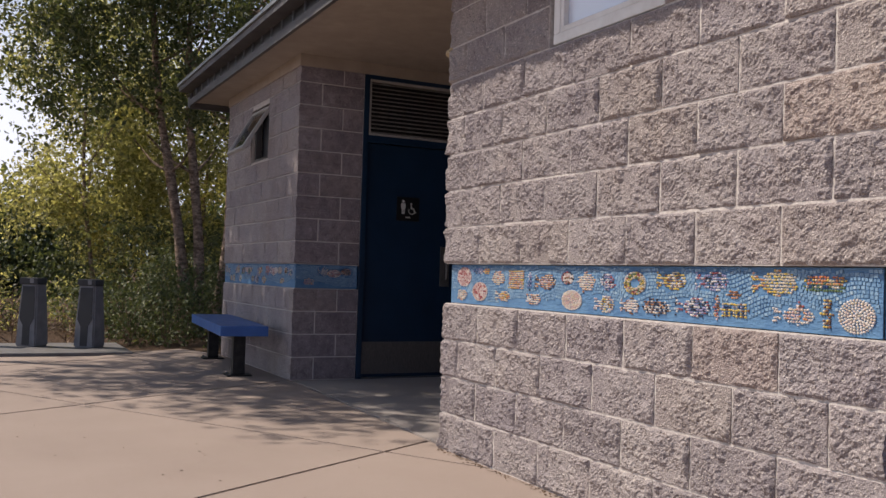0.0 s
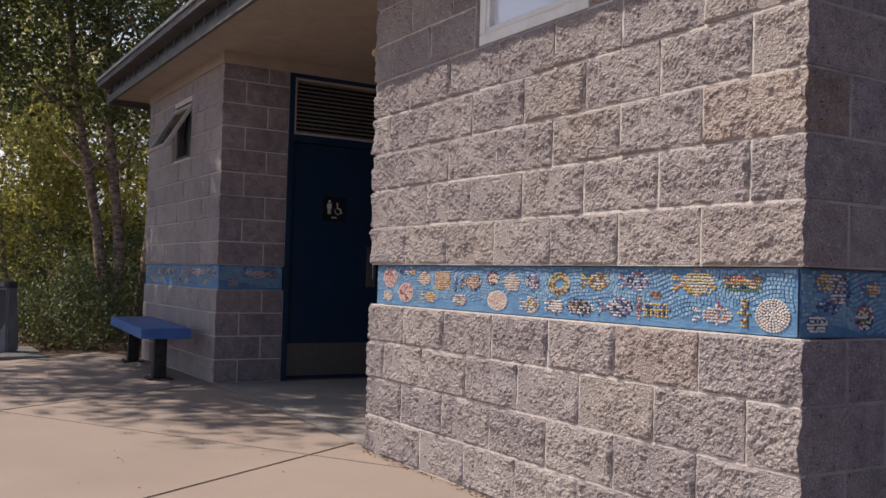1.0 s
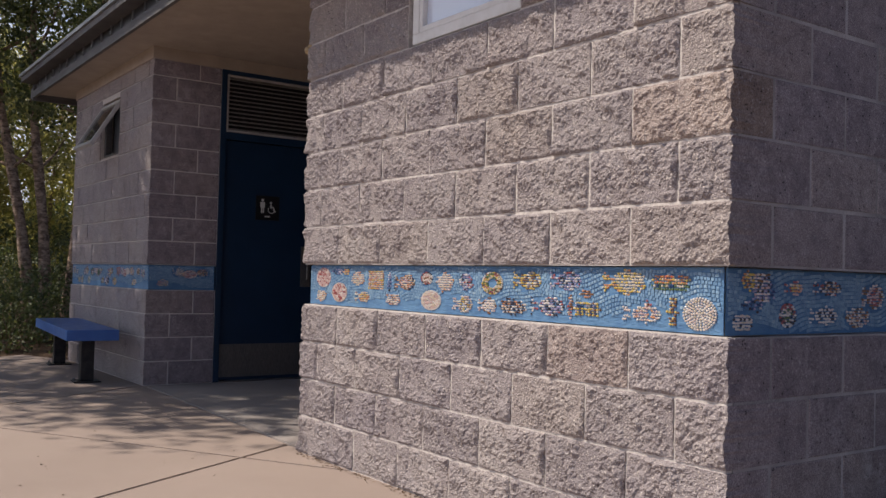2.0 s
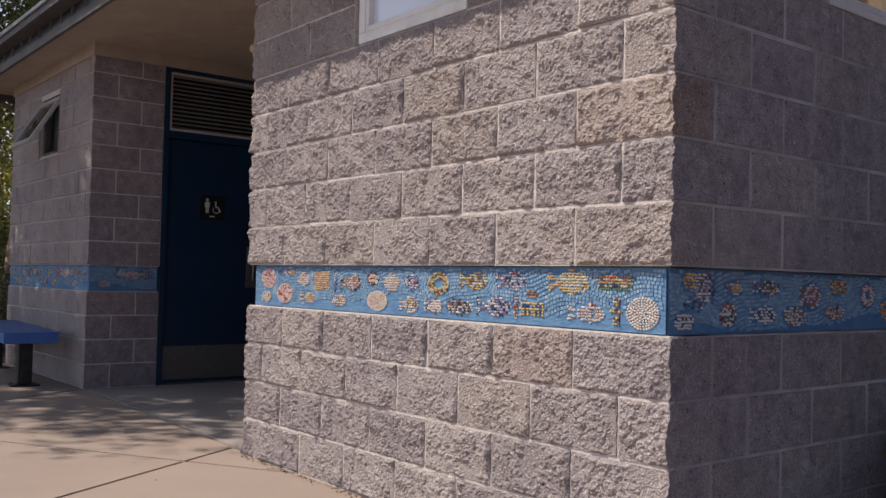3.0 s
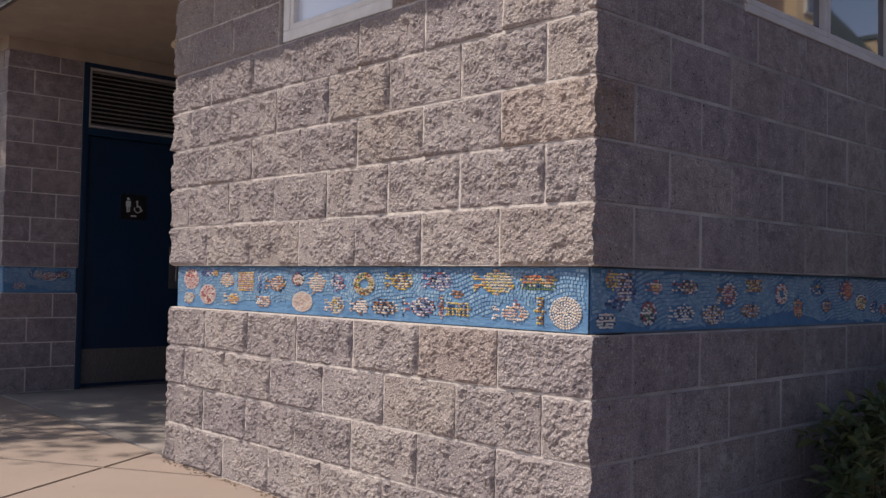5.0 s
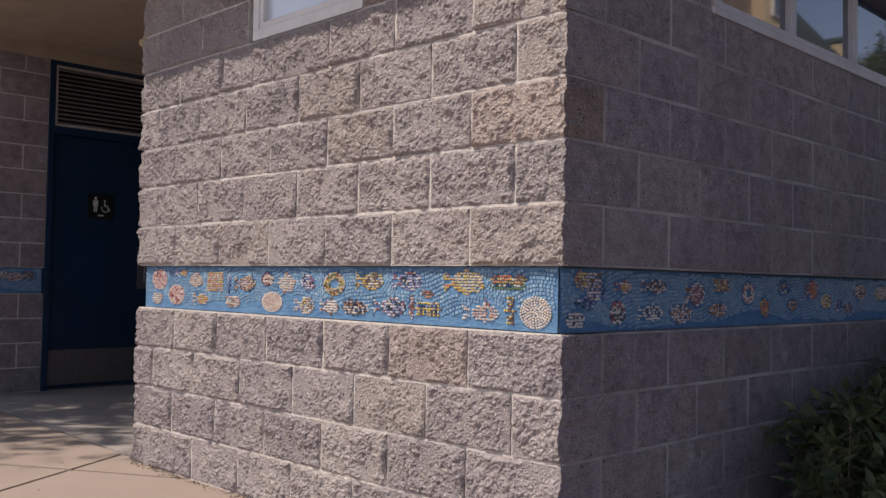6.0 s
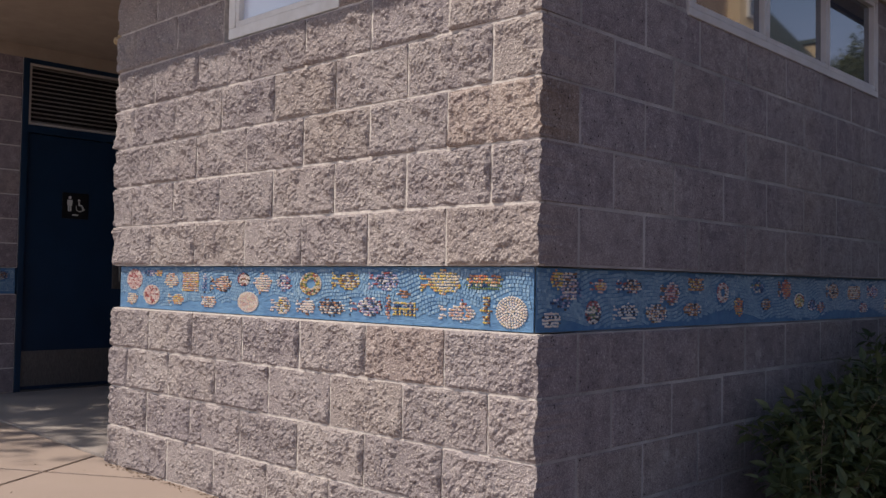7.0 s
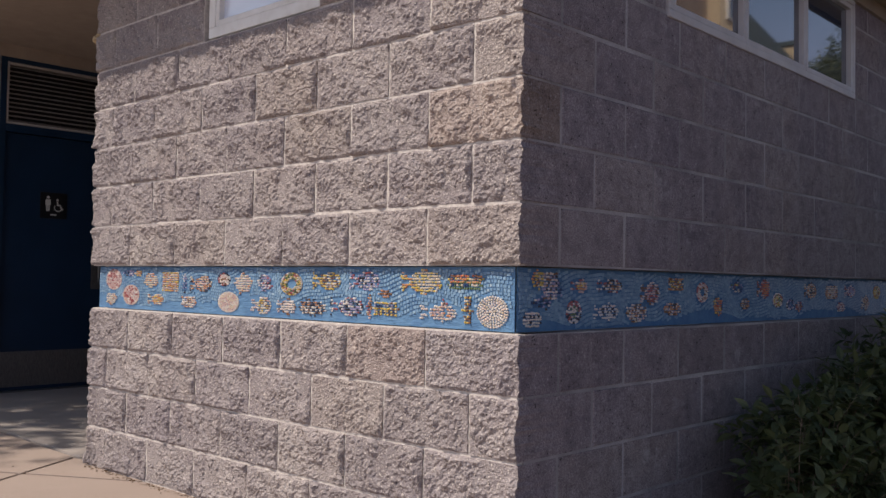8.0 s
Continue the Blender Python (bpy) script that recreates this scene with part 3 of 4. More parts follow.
# ---- door with its louvre ----
door = thing("door_1", 0, 0, 0, "closed dark blue metal restroom door with a kick plate", "door", kind="structure")
door.matrix_world = m_d
w = DOOR1 - DOOR0
bm = box((DOOR0, -0.012, 0), (DOOR0 + 0.05, 0.12, DOOR_TOP), 0.004)
add_box(bm, (DOOR1 - 0.05, -0.012, 0), (DOOR1, 0.12, DOOR_TOP), 0.004)
add_box(bm, (DOOR0 + 0.05, -0.012, DOOR_TOP - 0.04), (DOOR1 - 0.05, 0.12, DOOR_TOP), 0.004)
add_box(bm, (DOOR0 + 0.05, -0.012, 2.172), (DOOR1 - 0.05, 0.12, 2.237), 0.004)
part("door_frame", bm, M_DOOR, door)
part("leaf", box((DOOR0 + 0.053, 0.03, 0.012), (DOOR1 - 0.053, 0.075, 2.169), 0.003), M_DOOR, door)
part("kick_plate", box((DOOR0 + 0.06, 0.026, 0.04), (DOOR1 - 0.06, 0.0298, 0.335), 0.001), M_STEEL, door, "scuffed steel kick plate")
part("threshold", box((DOOR0 + 0.05, -0.02, 0.0), (DOOR1 - 0.05, 0.1, 0.011), 0.002), M_STEEL, door)
handle = part("door_handle", box((DOOR1 - 0.19, 0.022, 0.86), (DOOR1 - 0.09, 0.0298, 1.24), 0.002), M_STEEL, door, "steel pull plate")
part("grip", rod((DOOR1 - 0.14, -0.02, 0.93), (DOOR1 - 0.14, -0.02, 1.17), 0.011), M_STEEL, handle)
louver = thing("louver_vent", 0, 0, 0, "cream metal louvre vent over the blue door", "vent")
louver.matrix_world = m_d
l0, l1, z0, z1 = DOOR0 + 0.052, DOOR1 - 0.052, 2.24, DOOR_TOP - 0.042
bm = box((l0, -0.004, z0), (l1, 0.07, z0 + 0.02), 0.003)
add_box(bm, (l0, -0.004, z1 - 0.02), (l1, 0.07, z1), 0.003)
add_box(bm, (l0, -0.004, z0 + 0.02), (l0 + 0.02, 0.07, z1 - 0.02), 0.003)
add_box(bm, (l1 - 0.02, -0.004, z0 + 0.02), (l1, 0.07, z1 - 0.02), 0.003)
part("frame", bm, M_LOUVER, louver)
part("backing", box((l0 + 0.02, 0.072, z0 + 0.02), (l1 - 0.02, 0.08, z1 - 0.02)), M_BLACK, louver)
n = 13
for i in range(n):
    z = z0 + 0.034 + (z1 - z0 - 0.068) * i / (n - 1)
    s = part("slat", box((l0 + 0.021, -0.020, -0.0012), (l1 - 0.021, 0.020, 0.0012)), M_LOUVER, louver)
    s.matrix_basis = pose(0, 0.03, z, 24, 0, 0)
# restroom sign on the door
sign = thing("restroom_sign", 0, 0, 0, "square black restroom sign with white pictograms", "sign")
sign.matrix_world = m_d @ pose(0.978, 0.0295, 1.468)
part("plate", box((0, -0.006, 0), (0.235, 0, 0.225), 0.002), M_SIGN, sign)


def flat(bm, pts, y=-0.0075):
    bm.faces.new([bm.verts.new((px, y, pz)) for px, pz in pts])


def disc(bm, cx, cz, r, y=-0.0075):
    flat(bm, [(cx + r * math.cos(a * math.pi / 8), cz + r * math.sin(a * math.pi / 8)) for a in range(16)], y)


bm = bmesh.new()
disc(bm, 0.066, 0.183, 0.013)
flat(bm, [(0.043, 0.165), (0.089, 0.165), (0.089, 0.115), (0.081, 0.115), (0.081, 0.065), (0.068, 0.065), (0.068, 0.11), (0.064, 0.11), (0.064, 0.065), (0.051, 0.065), (0.051, 0.115), (0.043, 0.115)][::-1])
part("figure_pictogram", bm, M_WHITE, sign)
bm = bmesh.new()
disc(bm, 0.148, 0.163, 0.0105)
flat(bm, [(0.142, 0.15), (0.154, 0.15), (0.157, 0.125), (0.178, 0.125), (0.19, 0.085), (0.201, 0.09), (0.199, 0.078), (0.181, 0.075), (0.17, 0.113), (0.143, 0.113)][::-1])
for a in range(14):
    t0, t1 = radians(150 + a * 16), radians(150 + (a + 1) * 16)
    cx, cz = 0.155, 0.098
    flat(bm, [(cx + r * math.cos(t), cz + r * math.sin(t)) for r, t in ((0.036, t0), (0.036, t1), (0.028, t1), (0.028, t0))][::-1])
part("wheelchair_pictogram", bm, M_WHITE, sign)
part("caption_bar", box((0.09, -0.0078, 0.028), (0.142, -0.0062, 0.04)), M_WHITE, sign)

# ---- bench ----
bench = thing("bench", -7.28, -0.12, 0, "blue coated metal slab bench on two black steel posts", "bench", turn=-5.2)
BX0, BX1, BY0, BY1, BZ = -8.50, -6.40, -0.22, 0.20, 0.465
part("seat", box((BX0 + 7.45, BY0, BZ - 0.09), (BX1 + 7.45, BY1, BZ), 0.006), M_BENCH, bench)
for lx in (-8.35, -6.72):
    leg = part("leg", box((lx + 7.45 - 0.055, -0.06, 0.012), (lx + 7.45 + 0.055, 0.05, BZ - 0.092), 0.006), M_BLACK, bench)
    part("base_plate", box((lx + 7.45 - 0.11, -0.115, 0.0), (lx + 7.45 + 0.11, 0.105, 0.0115), 0.003), M_BLACK, leg)
    for bx in (-0.085, 0.085):
        part("bolt", rod((lx + 7.45 + bx, -0.09, 0.0117), (lx + 7.45 + bx, -0.09, 0.026), 0.011, n=6), M_STEEL, leg)

# ---- bicycle docks ----
pad = part("dock_plate", box((-10.1, -3.1, -0.055), (-8.75, -0.78, 0.022), 0.008), M_PLATE)
tagged(pad, "flat grey metal mounting plate under the bicycle docks", "base plate")


def bike_dock():
    d = thing("bike_dock", 0, 0, 0.03, "grey upright bicycle dock with a dark slot", "bike dock", "bicycle docks")
    bm = bmesh.new()
    for (z, wd, dp) in ((0.0, 0.15, 0.14), (0.28, 0.14, 0.13), (0.76, 0.115, 0.10)):
        for sx, sy in ((-1, -1), (1, -1), (1, 1), (-1, 1)):
            bm.verts.new((sx * wd, sy * dp, z))
    bm.verts.ensure_lookup_table()
    v = bm.verts
    for a in (0, 4):
        for i in range(4):
            j = (i + 1) % 4
            bm.faces.new((v[a + i], v[a + j], v[a + 4 + j], v[a + 4 + i]))
    bm.faces.new([v[8 + i] for i in range(4)])
    bm.faces.new([v[3 - i] for i in range(4)])
    bmesh.ops.bevel(bm, geom=list(bm.edges), offset=0.018, segments=2, affect="EDGES")
    part("body", bm, M_DOCK, d)
    bm = bmesh.new()
    pts = [(-0.05, -0.146, 0.02), (0.05, -0.146, 0.02), (0.05, -0.139, 0.24), (0.105, -0.134, 0.32), (0.085, -0.112, 0.68), (-0.085, -0.112, 0.68), (-0.105, -0.134, 0.32), (-0.05, -0.139, 0.24)]
    bm.faces.new([bm.verts.new(p) for p in pts])
    got = bmesh.ops.extrude_face_region(bm, geom=list(bm.faces))
    bmesh.ops.translate(bm, verts=[q for q in got["geom"] if isinstance(q, bmesh.types.BMVert)], vec=(0, 0.05, 0))
    part("slot", bm, M_DOCKDARK, d, "dark recessed slot for a wheel")
    cap = part("cap", box((-0.135, -0.12, 0.70), (0.135, 0.08, 0.775), 0.01), M_DOCKDARK, d)
    part("badge", box((0.02, -0.126, 0.715), (0.075, -0.1205, 0.765), 0.002), M_DOCK, cap)
    return d


dock = bike_dock()
dock.matrix_world = pose(-9.64, -1.75, 0.022, 0, 0, 52) @ Matrix.Diagonal((0.86, 0.86, 1, 1))
for x, y in ((-9.44, -1.16), (-9.82, -2.40)):
    copy_thing(dock, pose(x, y, 0.022, 0, 0, 52))

# ---- small mud nest on the wall's corner ----
bm = bmesh.new()
for cx, cy, cz, r in ((0, 0, 0, 0.022), (0.006, 0.012, 0.022, 0.018), (-0.014, 0.0, 0.012, 0.014), (-0.024, 0.004, 0.006, 0.008)):
    bmesh.ops.create_icosphere(bm, subdivisions=2, radius=r, matrix=Matrix.Translation((cx, cy, cz)))
k = Mat("dry_mud", 0.95)
k.color(k.mix(k.noise(90, 3, lo=0.35, hi=0.65), (0.36, 0.25, 0.13), (0.6, 0.46, 0.28))).bump((k.noise(160, 3), 0.003))
nest = part("mud_nest", bm, k.m, smooth=True)
nest.matrix_world = pose(END - 0.022, -0.004, 2.232)
tagged(nest, "small tan mud nest stuck on the block corner", "nest")

# ---- foliage ----
def leaf_mesh(centres, size, seed, slim=0.55, droop=0.3):
    """Many small folded leaves, one island each, turned at random round the given centres."""
    rng = np.random.default_rng(seed)
    n = len(centres)
    d = rng.normal(size=(n, 3))
    d[:, 2] -= droop
    d /= np.linalg.norm(d, axis=1)[:, None]
    side = np.cross(d, rng.normal(size=(n, 3)))
    side /= np.linalg.norm(side, axis=1)[:, None]
    up = np.cross(d, side)
    s = (size * rng.uniform(0.55, 1.3, n))[:, None]
    c = np.asarray(centres)
    v = np.stack([c - d * s * 0.5, c + side * s * slim * 0.5 + up * s * 0.10, c + d * s * 0.5, c - side * s * slim * 0.5 + up * s * 0.10], 1).reshape(-1, 3)
    q = np.arange(n)[:, None] * 4
    f = np.concatenate([q + [0, 1, 2], q + [0, 2, 3]], 1).reshape(-1, 3)
    me = bpy.data.meshes.new("leaves")
    me.from_pydata(v.tolist(), [], f.tolist())
    return me


def clumps(seed, blobs, per, clump, spread):
    """Leaf centres: blobs (x, y, z, rx, rz) filled with clumps of leaves, uneven and full of gaps."""
    rng = np.random.default_rng(seed)
    out = []
    for x, y, z, rx, rz in blobs:
        m = max(4, int(per * rx * rx * rz))
        p = rng.normal(size=(m, 3))
        p /= np.linalg.norm(p, axis=1)[:, None]
        p *= rng.uniform(0.35, 1.0, (m, 1)) ** 0.5
        p = p * [rx, rx, rz] + [x, y, z]
        for q in p:
            out.append(q + rng.normal(size=(clump, 3)) * spread * rng.uniform(0.5, 1.4))
    return np.concatenate(out)


def limb(points, r0, r1, bm=None, n=8):
    bm = bm or bmesh.new()
    rings = []
    for i, p in enumerate(points):
        p = Vector(p)
        d = (Vector(points[min(i + 1, len(points) - 1)]) - Vector(points[max(i - 1, 0)])).normalized()
        a = d.orthogonal().normalized()
        b = d.cross(a)
        r = r0 + (r1 - r0) * i / (len(points) - 1)
        rings.append([bm.verts.new(p + (a * math.cos(k * 2 * math.pi / n) + b * math.sin(k * 2 * math.pi / n)) * r * (1 + 0.12 * math.sin(k * 5 + i * 3))) for k in range(n)])
    for r, s in zip(rings, rings[1:]):
        for k in range(n):
            bm.faces.new((r[k], r[(k + 1) % n], s[(k + 1) % n], s[k]))
    return bm


def tree(x, y, stems, height, blobs, seed, label, leaf, per=36, clump=34, size=0.10, radius=0.12, spread=0.26):
    t = thing("tree", x, y, -0.06, label, "tree", "trees beyond the paving")
    rn = random.Random(seed)
    bm = bmesh.new()
    for dx, dy, lx, ly in stems:
        pts = []
        for i in range(9):
            s = i / 8
            pts.append((dx + lx * s + 0.06 * math.sin(s * 9 + dx * 7), dy + ly * s + 0.05 * math.cos(s * 8 + seed), height * s))
        limb(pts, radius * rn.uniform(0.85, 1.1), radius * 0.25, bm)
        for _ in range(9):
            i = rn.randrange(3, 8)
            p = Vector(pts[i])
            a = rn.uniform(0, 6.28)
            ln = rn.uniform(0.5, 1.2)
            q = p + Vector((math.cos(a) * ln, math.sin(a) * ln, ln * 0.7))
            limb([p, (p + q) / 2 + Vector((0, 0, -0.08)), q], radius * 0.28, 0.012, bm, 5)
    part("trunk", bm, M_BARK, t, smooth=True)
    crown = part_mesh("crown", leaf_mesh(clumps(seed, blobs, per, clump, spread), size, seed), leaf, t)
    crown["kind"] = "stuff"
    return t


# multi-stemmed birches beyond the bench
tree(-12.17, 0.49, [(0, -0.02, -0.5, -0.75), (0.05, 0.14, -0.25, -0.30), (0.0, 0.40, 0.2, 0.45)], 6.5,
     [(-0.6, -0.6, 4.3, 1.7, 1.3), (0.2, 0.8, 4.6, 1.6, 1.3), (-0.4, -1.5, 3.8, 1.0, 0.7), (0.3, -0.2, 6.0, 1.9, 1.5), (-0.5, -2.3, 5.0, 1.0, 0.7), (0.6, 1.2, 3.3, 0.8, 0.7), (-0.3, -1.0, 5.0, 1.3, 1.0), (0.0, -1.9, 4.2, 0.8, 0.7), (0.2, 0.3, 3.5, 1.1, 0.5), (-0.3, -2.1, 3.1, 0.7, 0.5), (-0.2, -2.6, 3.8, 0.5, 0.5)], 11, "multi-stemmed birch with pale peeling bark and green leaves", M_LEAF, per=50, size=0.088, spread=0.135, radius=0.10)
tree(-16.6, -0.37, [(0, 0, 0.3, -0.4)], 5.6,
     [(0, -0.2, 4.9, 1.5, 1.3), (0.5, 1.0, 3.4, 1.3, 1.1), (-0.4, 0.2, 2.4, 1.3, 0.9), (0, -1.3, 2.2, 0.9, 0.7)], 12, "leafy tree with yellow-green sunlit foliage", M_LEAF_SUN_TONE, per=78, size=0.095, radius=0.05, spread=0.17)
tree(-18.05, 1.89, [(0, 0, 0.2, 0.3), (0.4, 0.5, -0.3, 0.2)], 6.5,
     [(0, 0, 4.0, 2.2, 1.7), (0.5, 1.8, 3.0, 1.6, 1.3), (0, -2.0, 2.9, 1.5, 1.2), (0, -1.0, 1.6, 1.6, 0.9), (0, 1.5, 1.5, 1.6, 0.9)], 13, "leafy tree with yellow-green sunlit foliage", M_LEAF_SUN_TONE, per=78, size=0.095, radius=0.05, spread=0.17)
# tree that shades the bench and the paving
tree(-10.6, -5.9, [(0, 0, 0.9, 1.6)], 7.0,
     [(3.6, 2.3, 6.2, 1.3, 0.8), (2.4, 2.9, 6.4, 1.5, 0.9), (1.2, 2.2, 6.5, 1.6, 0.9), (0.2, 3.2, 6.4, 1.5, 0.9), (-1.0, 2.4, 6.6, 1.5, 0.9), (2.2, 1.5, 6.6, 1.3, 0.8), (0.6, 1.0, 7.0, 1.5, 0.8), (1.4, 4.0, 6.3, 1.3, 0.8), (-1.2, 3.6, 6.0, 1.2, 0.8), (0.2, 3.4, 5.8, 1.2, 0.8), (1.5, 3.5, 5.9, 1.2, 0.8), (2.5, 3.5, 6.0, 1.0, 0.7)], 14, "tall green tree that shades the paving", M_LEAF, per=30, clump=28, size=0.15)


def shrub(x, y, blobs, seed, label, leaf, per=420, clump=14, size=0.06, spread=0.08, group="shrubs beyond the paving", slim=0.55):
    s = thing("shrub", x, y, -0.06, label, "shrub", group)
    bm = bmesh.new()
    rn = random.Random(seed)
    for bx, by, bz, rx, rz in blobs:
        for _ in range(7):
            a, q = rn.uniform(0, 6.28), rn.uniform(0.3, 0.95)
            tip = (bx + math.cos(a) * rx * q, by + math.sin(a) * rx * q, bz + rz * rn.uniform(-0.1, 0.85))
            limb([(bx * 0.9, by * 0.9, 0), (bx + math.cos(a) * rx * q * 0.35, by + math.sin(a) * rx * q * 0.35, tip[2] * 0.5), tip], 0.007, 0.002, bm, 5)
    part("woody_stem", bm, M_BARK, s)["kind"] = "stuff"
    part_mesh("foliage", leaf_mesh(clumps(seed, blobs, per, clump, spread), size, seed, slim), leaf, s)["kind"] = "stuff"
    return s


DARK, BROWN, GREEN = "dense dark green shrub on the mulch", "low dry brown ground shrub", "leafy green shrub catching the sun"
shrub(-12.29, -0.82, [(0, 0, 0.5, 0.6, 0.5), (0.2, 0.6, 0.4, 0.5, 0.4)], 21, GREEN, M_LEAF_SHRUB)
shrub(-11.01, -0.05, [(0, 0, 0.5, 0.55, 0.5), (0.1, -0.5, 0.42, 0.5, 0.42), (0.2, -0.2, 0.2, 0.5, 0.25)], 22, DARK, M_LEAF_DARK)
shrub(-10.21, 0.63, [(0, 0, 0.35, 0.45, 0.38)], 23, DARK, M_LEAF_DARK)
shrub(-13.28, -1.84, [(0, 0, 0.45, 0.7, 0.45), (0, 0.8, 0.4, 0.5, 0.4)], 24, GREEN, M_LEAF_SUN_TONE, per=240)
shrub(-12.86, 0.51, [(0, 0, 0.7, 0.7, 0.7)], 25, DARK, M_LEAF_DARK)
shrub(-14.68, -3.22, [(0, 0, 0.9, 1.1, 0.9), (0, 1.3, 0.8, 0.9, 0.8), (0, -1.4, 0.8, 1.0, 0.8)], 26, DARK, M_LEAF_DARK, per=170, size=0.08)
shrub(-14.6, 2.05, [(0, 0, 0.9, 1.1, 0.9), (0, 1.3, 0.8, 0.9, 0.8)], 27, DARK, M_LEAF_DARK, per=170, size=0.08)
shrub(-11.14, -1.63, [(0, 0, 0.22, 0.4, 0.28), (0.3, -0.3, 0.15, 0.4, 0.2), (0.3, 0.4, 0.15, 0.4, 0.2), (0.1, -0.7, 0.16, 0.35, 0.2), (0, -1.4, 0.18, 0.4, 0.22), (0, 0.6, 0.15, 0.3, 0.18)], 28, BROWN, M_LEAF_BROWN, per=160, size=0.05)
shrub(-15.81, -0.04, [(0, 0, 1.1, 1.2, 1.1), (0, 1.7, 1.0, 1.0, 1.0)], 29, GREEN, M_LEAF, per=150, size=0.08)
shrub(-12.9, 0.22, [(0, 0, 0.35, 0.42, 0.4), (0, 0, 0.75, 0.34, 0.4), (0, 0, 1.1, 0.22, 0.3)], 32, "small cone-shaped evergreen shrub", M_LEAF_SHRUB, per=500, size=0.05, spread=0.05)
shrub(-10.63, -0.54, [(0, 0, 0.3, 0.42, 0.36), (0.1, 0.45, 0.32, 0.44, 0.38), (-0.1, -0.35, 0.2, 0.32, 0.26)], 33, GREEN, M_LEAF_SHRUB)
shrub(-11.58, 0.83, [(0, 0, 0.5, 0.5, 0.6), (0, -0.5, 0.35, 0.4, 0.4)], 34, DARK, M_LEAF_DARK)
shrub(-12.18, 0.1, [(0, 0, 0.55, 0.6, 0.6), (0, 0.7, 0.5, 0.5, 0.55), (0, -0.7, 0.4, 0.45, 0.45)], 35, DARK, M_LEAF_DARK)
# shrub in the bed under the shaded wall
def leafy_shrub(x, y, blobs, seed, label, twigs, size):
    """Stems that end in sprays of paired lance-shaped leaves."""
    s = thing("shrub", x, y, -0.06, label, "shrub", "planting bed")
    rn = random.Random(seed)
    bm = bmesh.new()
    verts, faces = [], []

    def leaf(p, d, ln):
        side = d.cross(Vector((rn.gauss(0, 0.4), rn.gauss(0, 0.4), 1))).normalized()
        up = side.cross(d).normalized()
        q = len(verts)
        w = ln * rn.uniform(0.19, 0.26)
        verts.extend(tuple(p + d * ln * f + side * w * g + up * ln * e) for f, g, e in ((0, 0, 0), (0.3, 0.85, 0.06), (0.62, 0.75, 0.05), (1.0, 0, -0.10), (0.62, -0.75, 0.05), (0.3, -0.85, 0.06), (0.33, 0, 0.0), (0.65, 0, -0.01)))
        faces.extend(tuple(q + i for i in f) for f in ((0, 1, 6), (1, 2, 7, 6), (2, 3, 7), (3, 4, 7), (4, 5, 6, 7), (5, 0, 6)))

    total = sum(b[3] * b[3] * b[4] for b in blobs)
    for bx, by, bz, rx, rz in blobs:
        for _ in range(int(twigs * rx * rx * rz / total)):
            u = Vector((rn.gauss(0, 1), rn.gauss(0, 1), rn.gauss(0.25, 1))).normalized() * rn.uniform(0.45, 1.0)
            tip = Vector((bx + u.x * rx, by + u.y * rx, max(0.05, bz + u.z * rz)))
            root = Vector((bx * 0.9 + rn.uniform(-0.05, 0.05), by * 0.9 + rn.uniform(-0.05, 0.05), 0))
            mid = root.lerp(tip, 0.62) + Vector((0, 0, 0.16 * (tip - root).length))
            limb([root, root.lerp(mid, 0.5), mid, tip], 0.0035, 0.001, bm, 4)
            way = (tip - mid).normalized()
            n = rn.randrange(4, 7)
            for i in range(n):
                p = mid.lerp(tip, 0.15 + 0.85 * i / (n - 1))
                a = rn.uniform(0, 6.28) if i == 0 else a + 1.6
                out = (way.orthogonal().normalized() * math.cos(a) + way.cross(way.orthogonal()).normalized() * math.sin(a))
                for sg in (1, -1):
                    leaf(p, (way * rn.uniform(0.3, 0.9) + out * sg + Vector((0, 0, -0.25))).normalized(), size * rn.uniform(0.6, 1.25))
            leaf(tip, (way + Vector((0, 0, -0.3))).normalized(), size)
    part("woody_stem", bm, M_BARK, s)["kind"] = "stuff"
    me = bpy.data.meshes.new("leaves")
    me.from_pydata(verts, [], faces)
    part_mesh("foliage", me, M_LEAF_SHRUB, s)["kind"] = "stuff"
    return s


leafy_shrub(0.38, 1.58, [(-0.02, -0.1, 0.42, 0.34, 0.27), (0.0, 0.4, 0.45, 0.38, 0.32), (0.05, -0.45, 0.34, 0.24, 0.22), (0.12, -0.15, 0.16, 0.34, 0.24), (0.15, 0.35, 0.2, 0.38, 0.28)], 31, "shaded green shrub with narrow leaves against the wall", 400, 0.076)
leafy_shrub(0.42, 2.5, [(0.0, 0.0, 0.55, 0.40, 0.40), (0.12, -0.3, 0.35, 0.40, 0.36), (0.0, 0.6, 0.6, 0.42, 0.42)], 38, "shaded green shrub with narrow leaves against the wall", 360, 0.076)
# tall shrubs out of view, added to keep sky light off the east wall
for sx, sy, sd in ((1.95, 1.9, 35), (1.75, 3.6, 36), (1.3, 4.9, 37)):
    shrub(sx, sy, [(0, 0, 1.0, 0.6, 1.0), (0.1, 0.6, 1.4, 0.65, 1.0), (0.2, -0.5, 0.8, 0.5, 0.8)], sd, "unseen tall dark green shrub added to darken the wall", M_LEAF_DARK, per=300, clump=10, size=0.09, spread=0.08, group="planting bed")
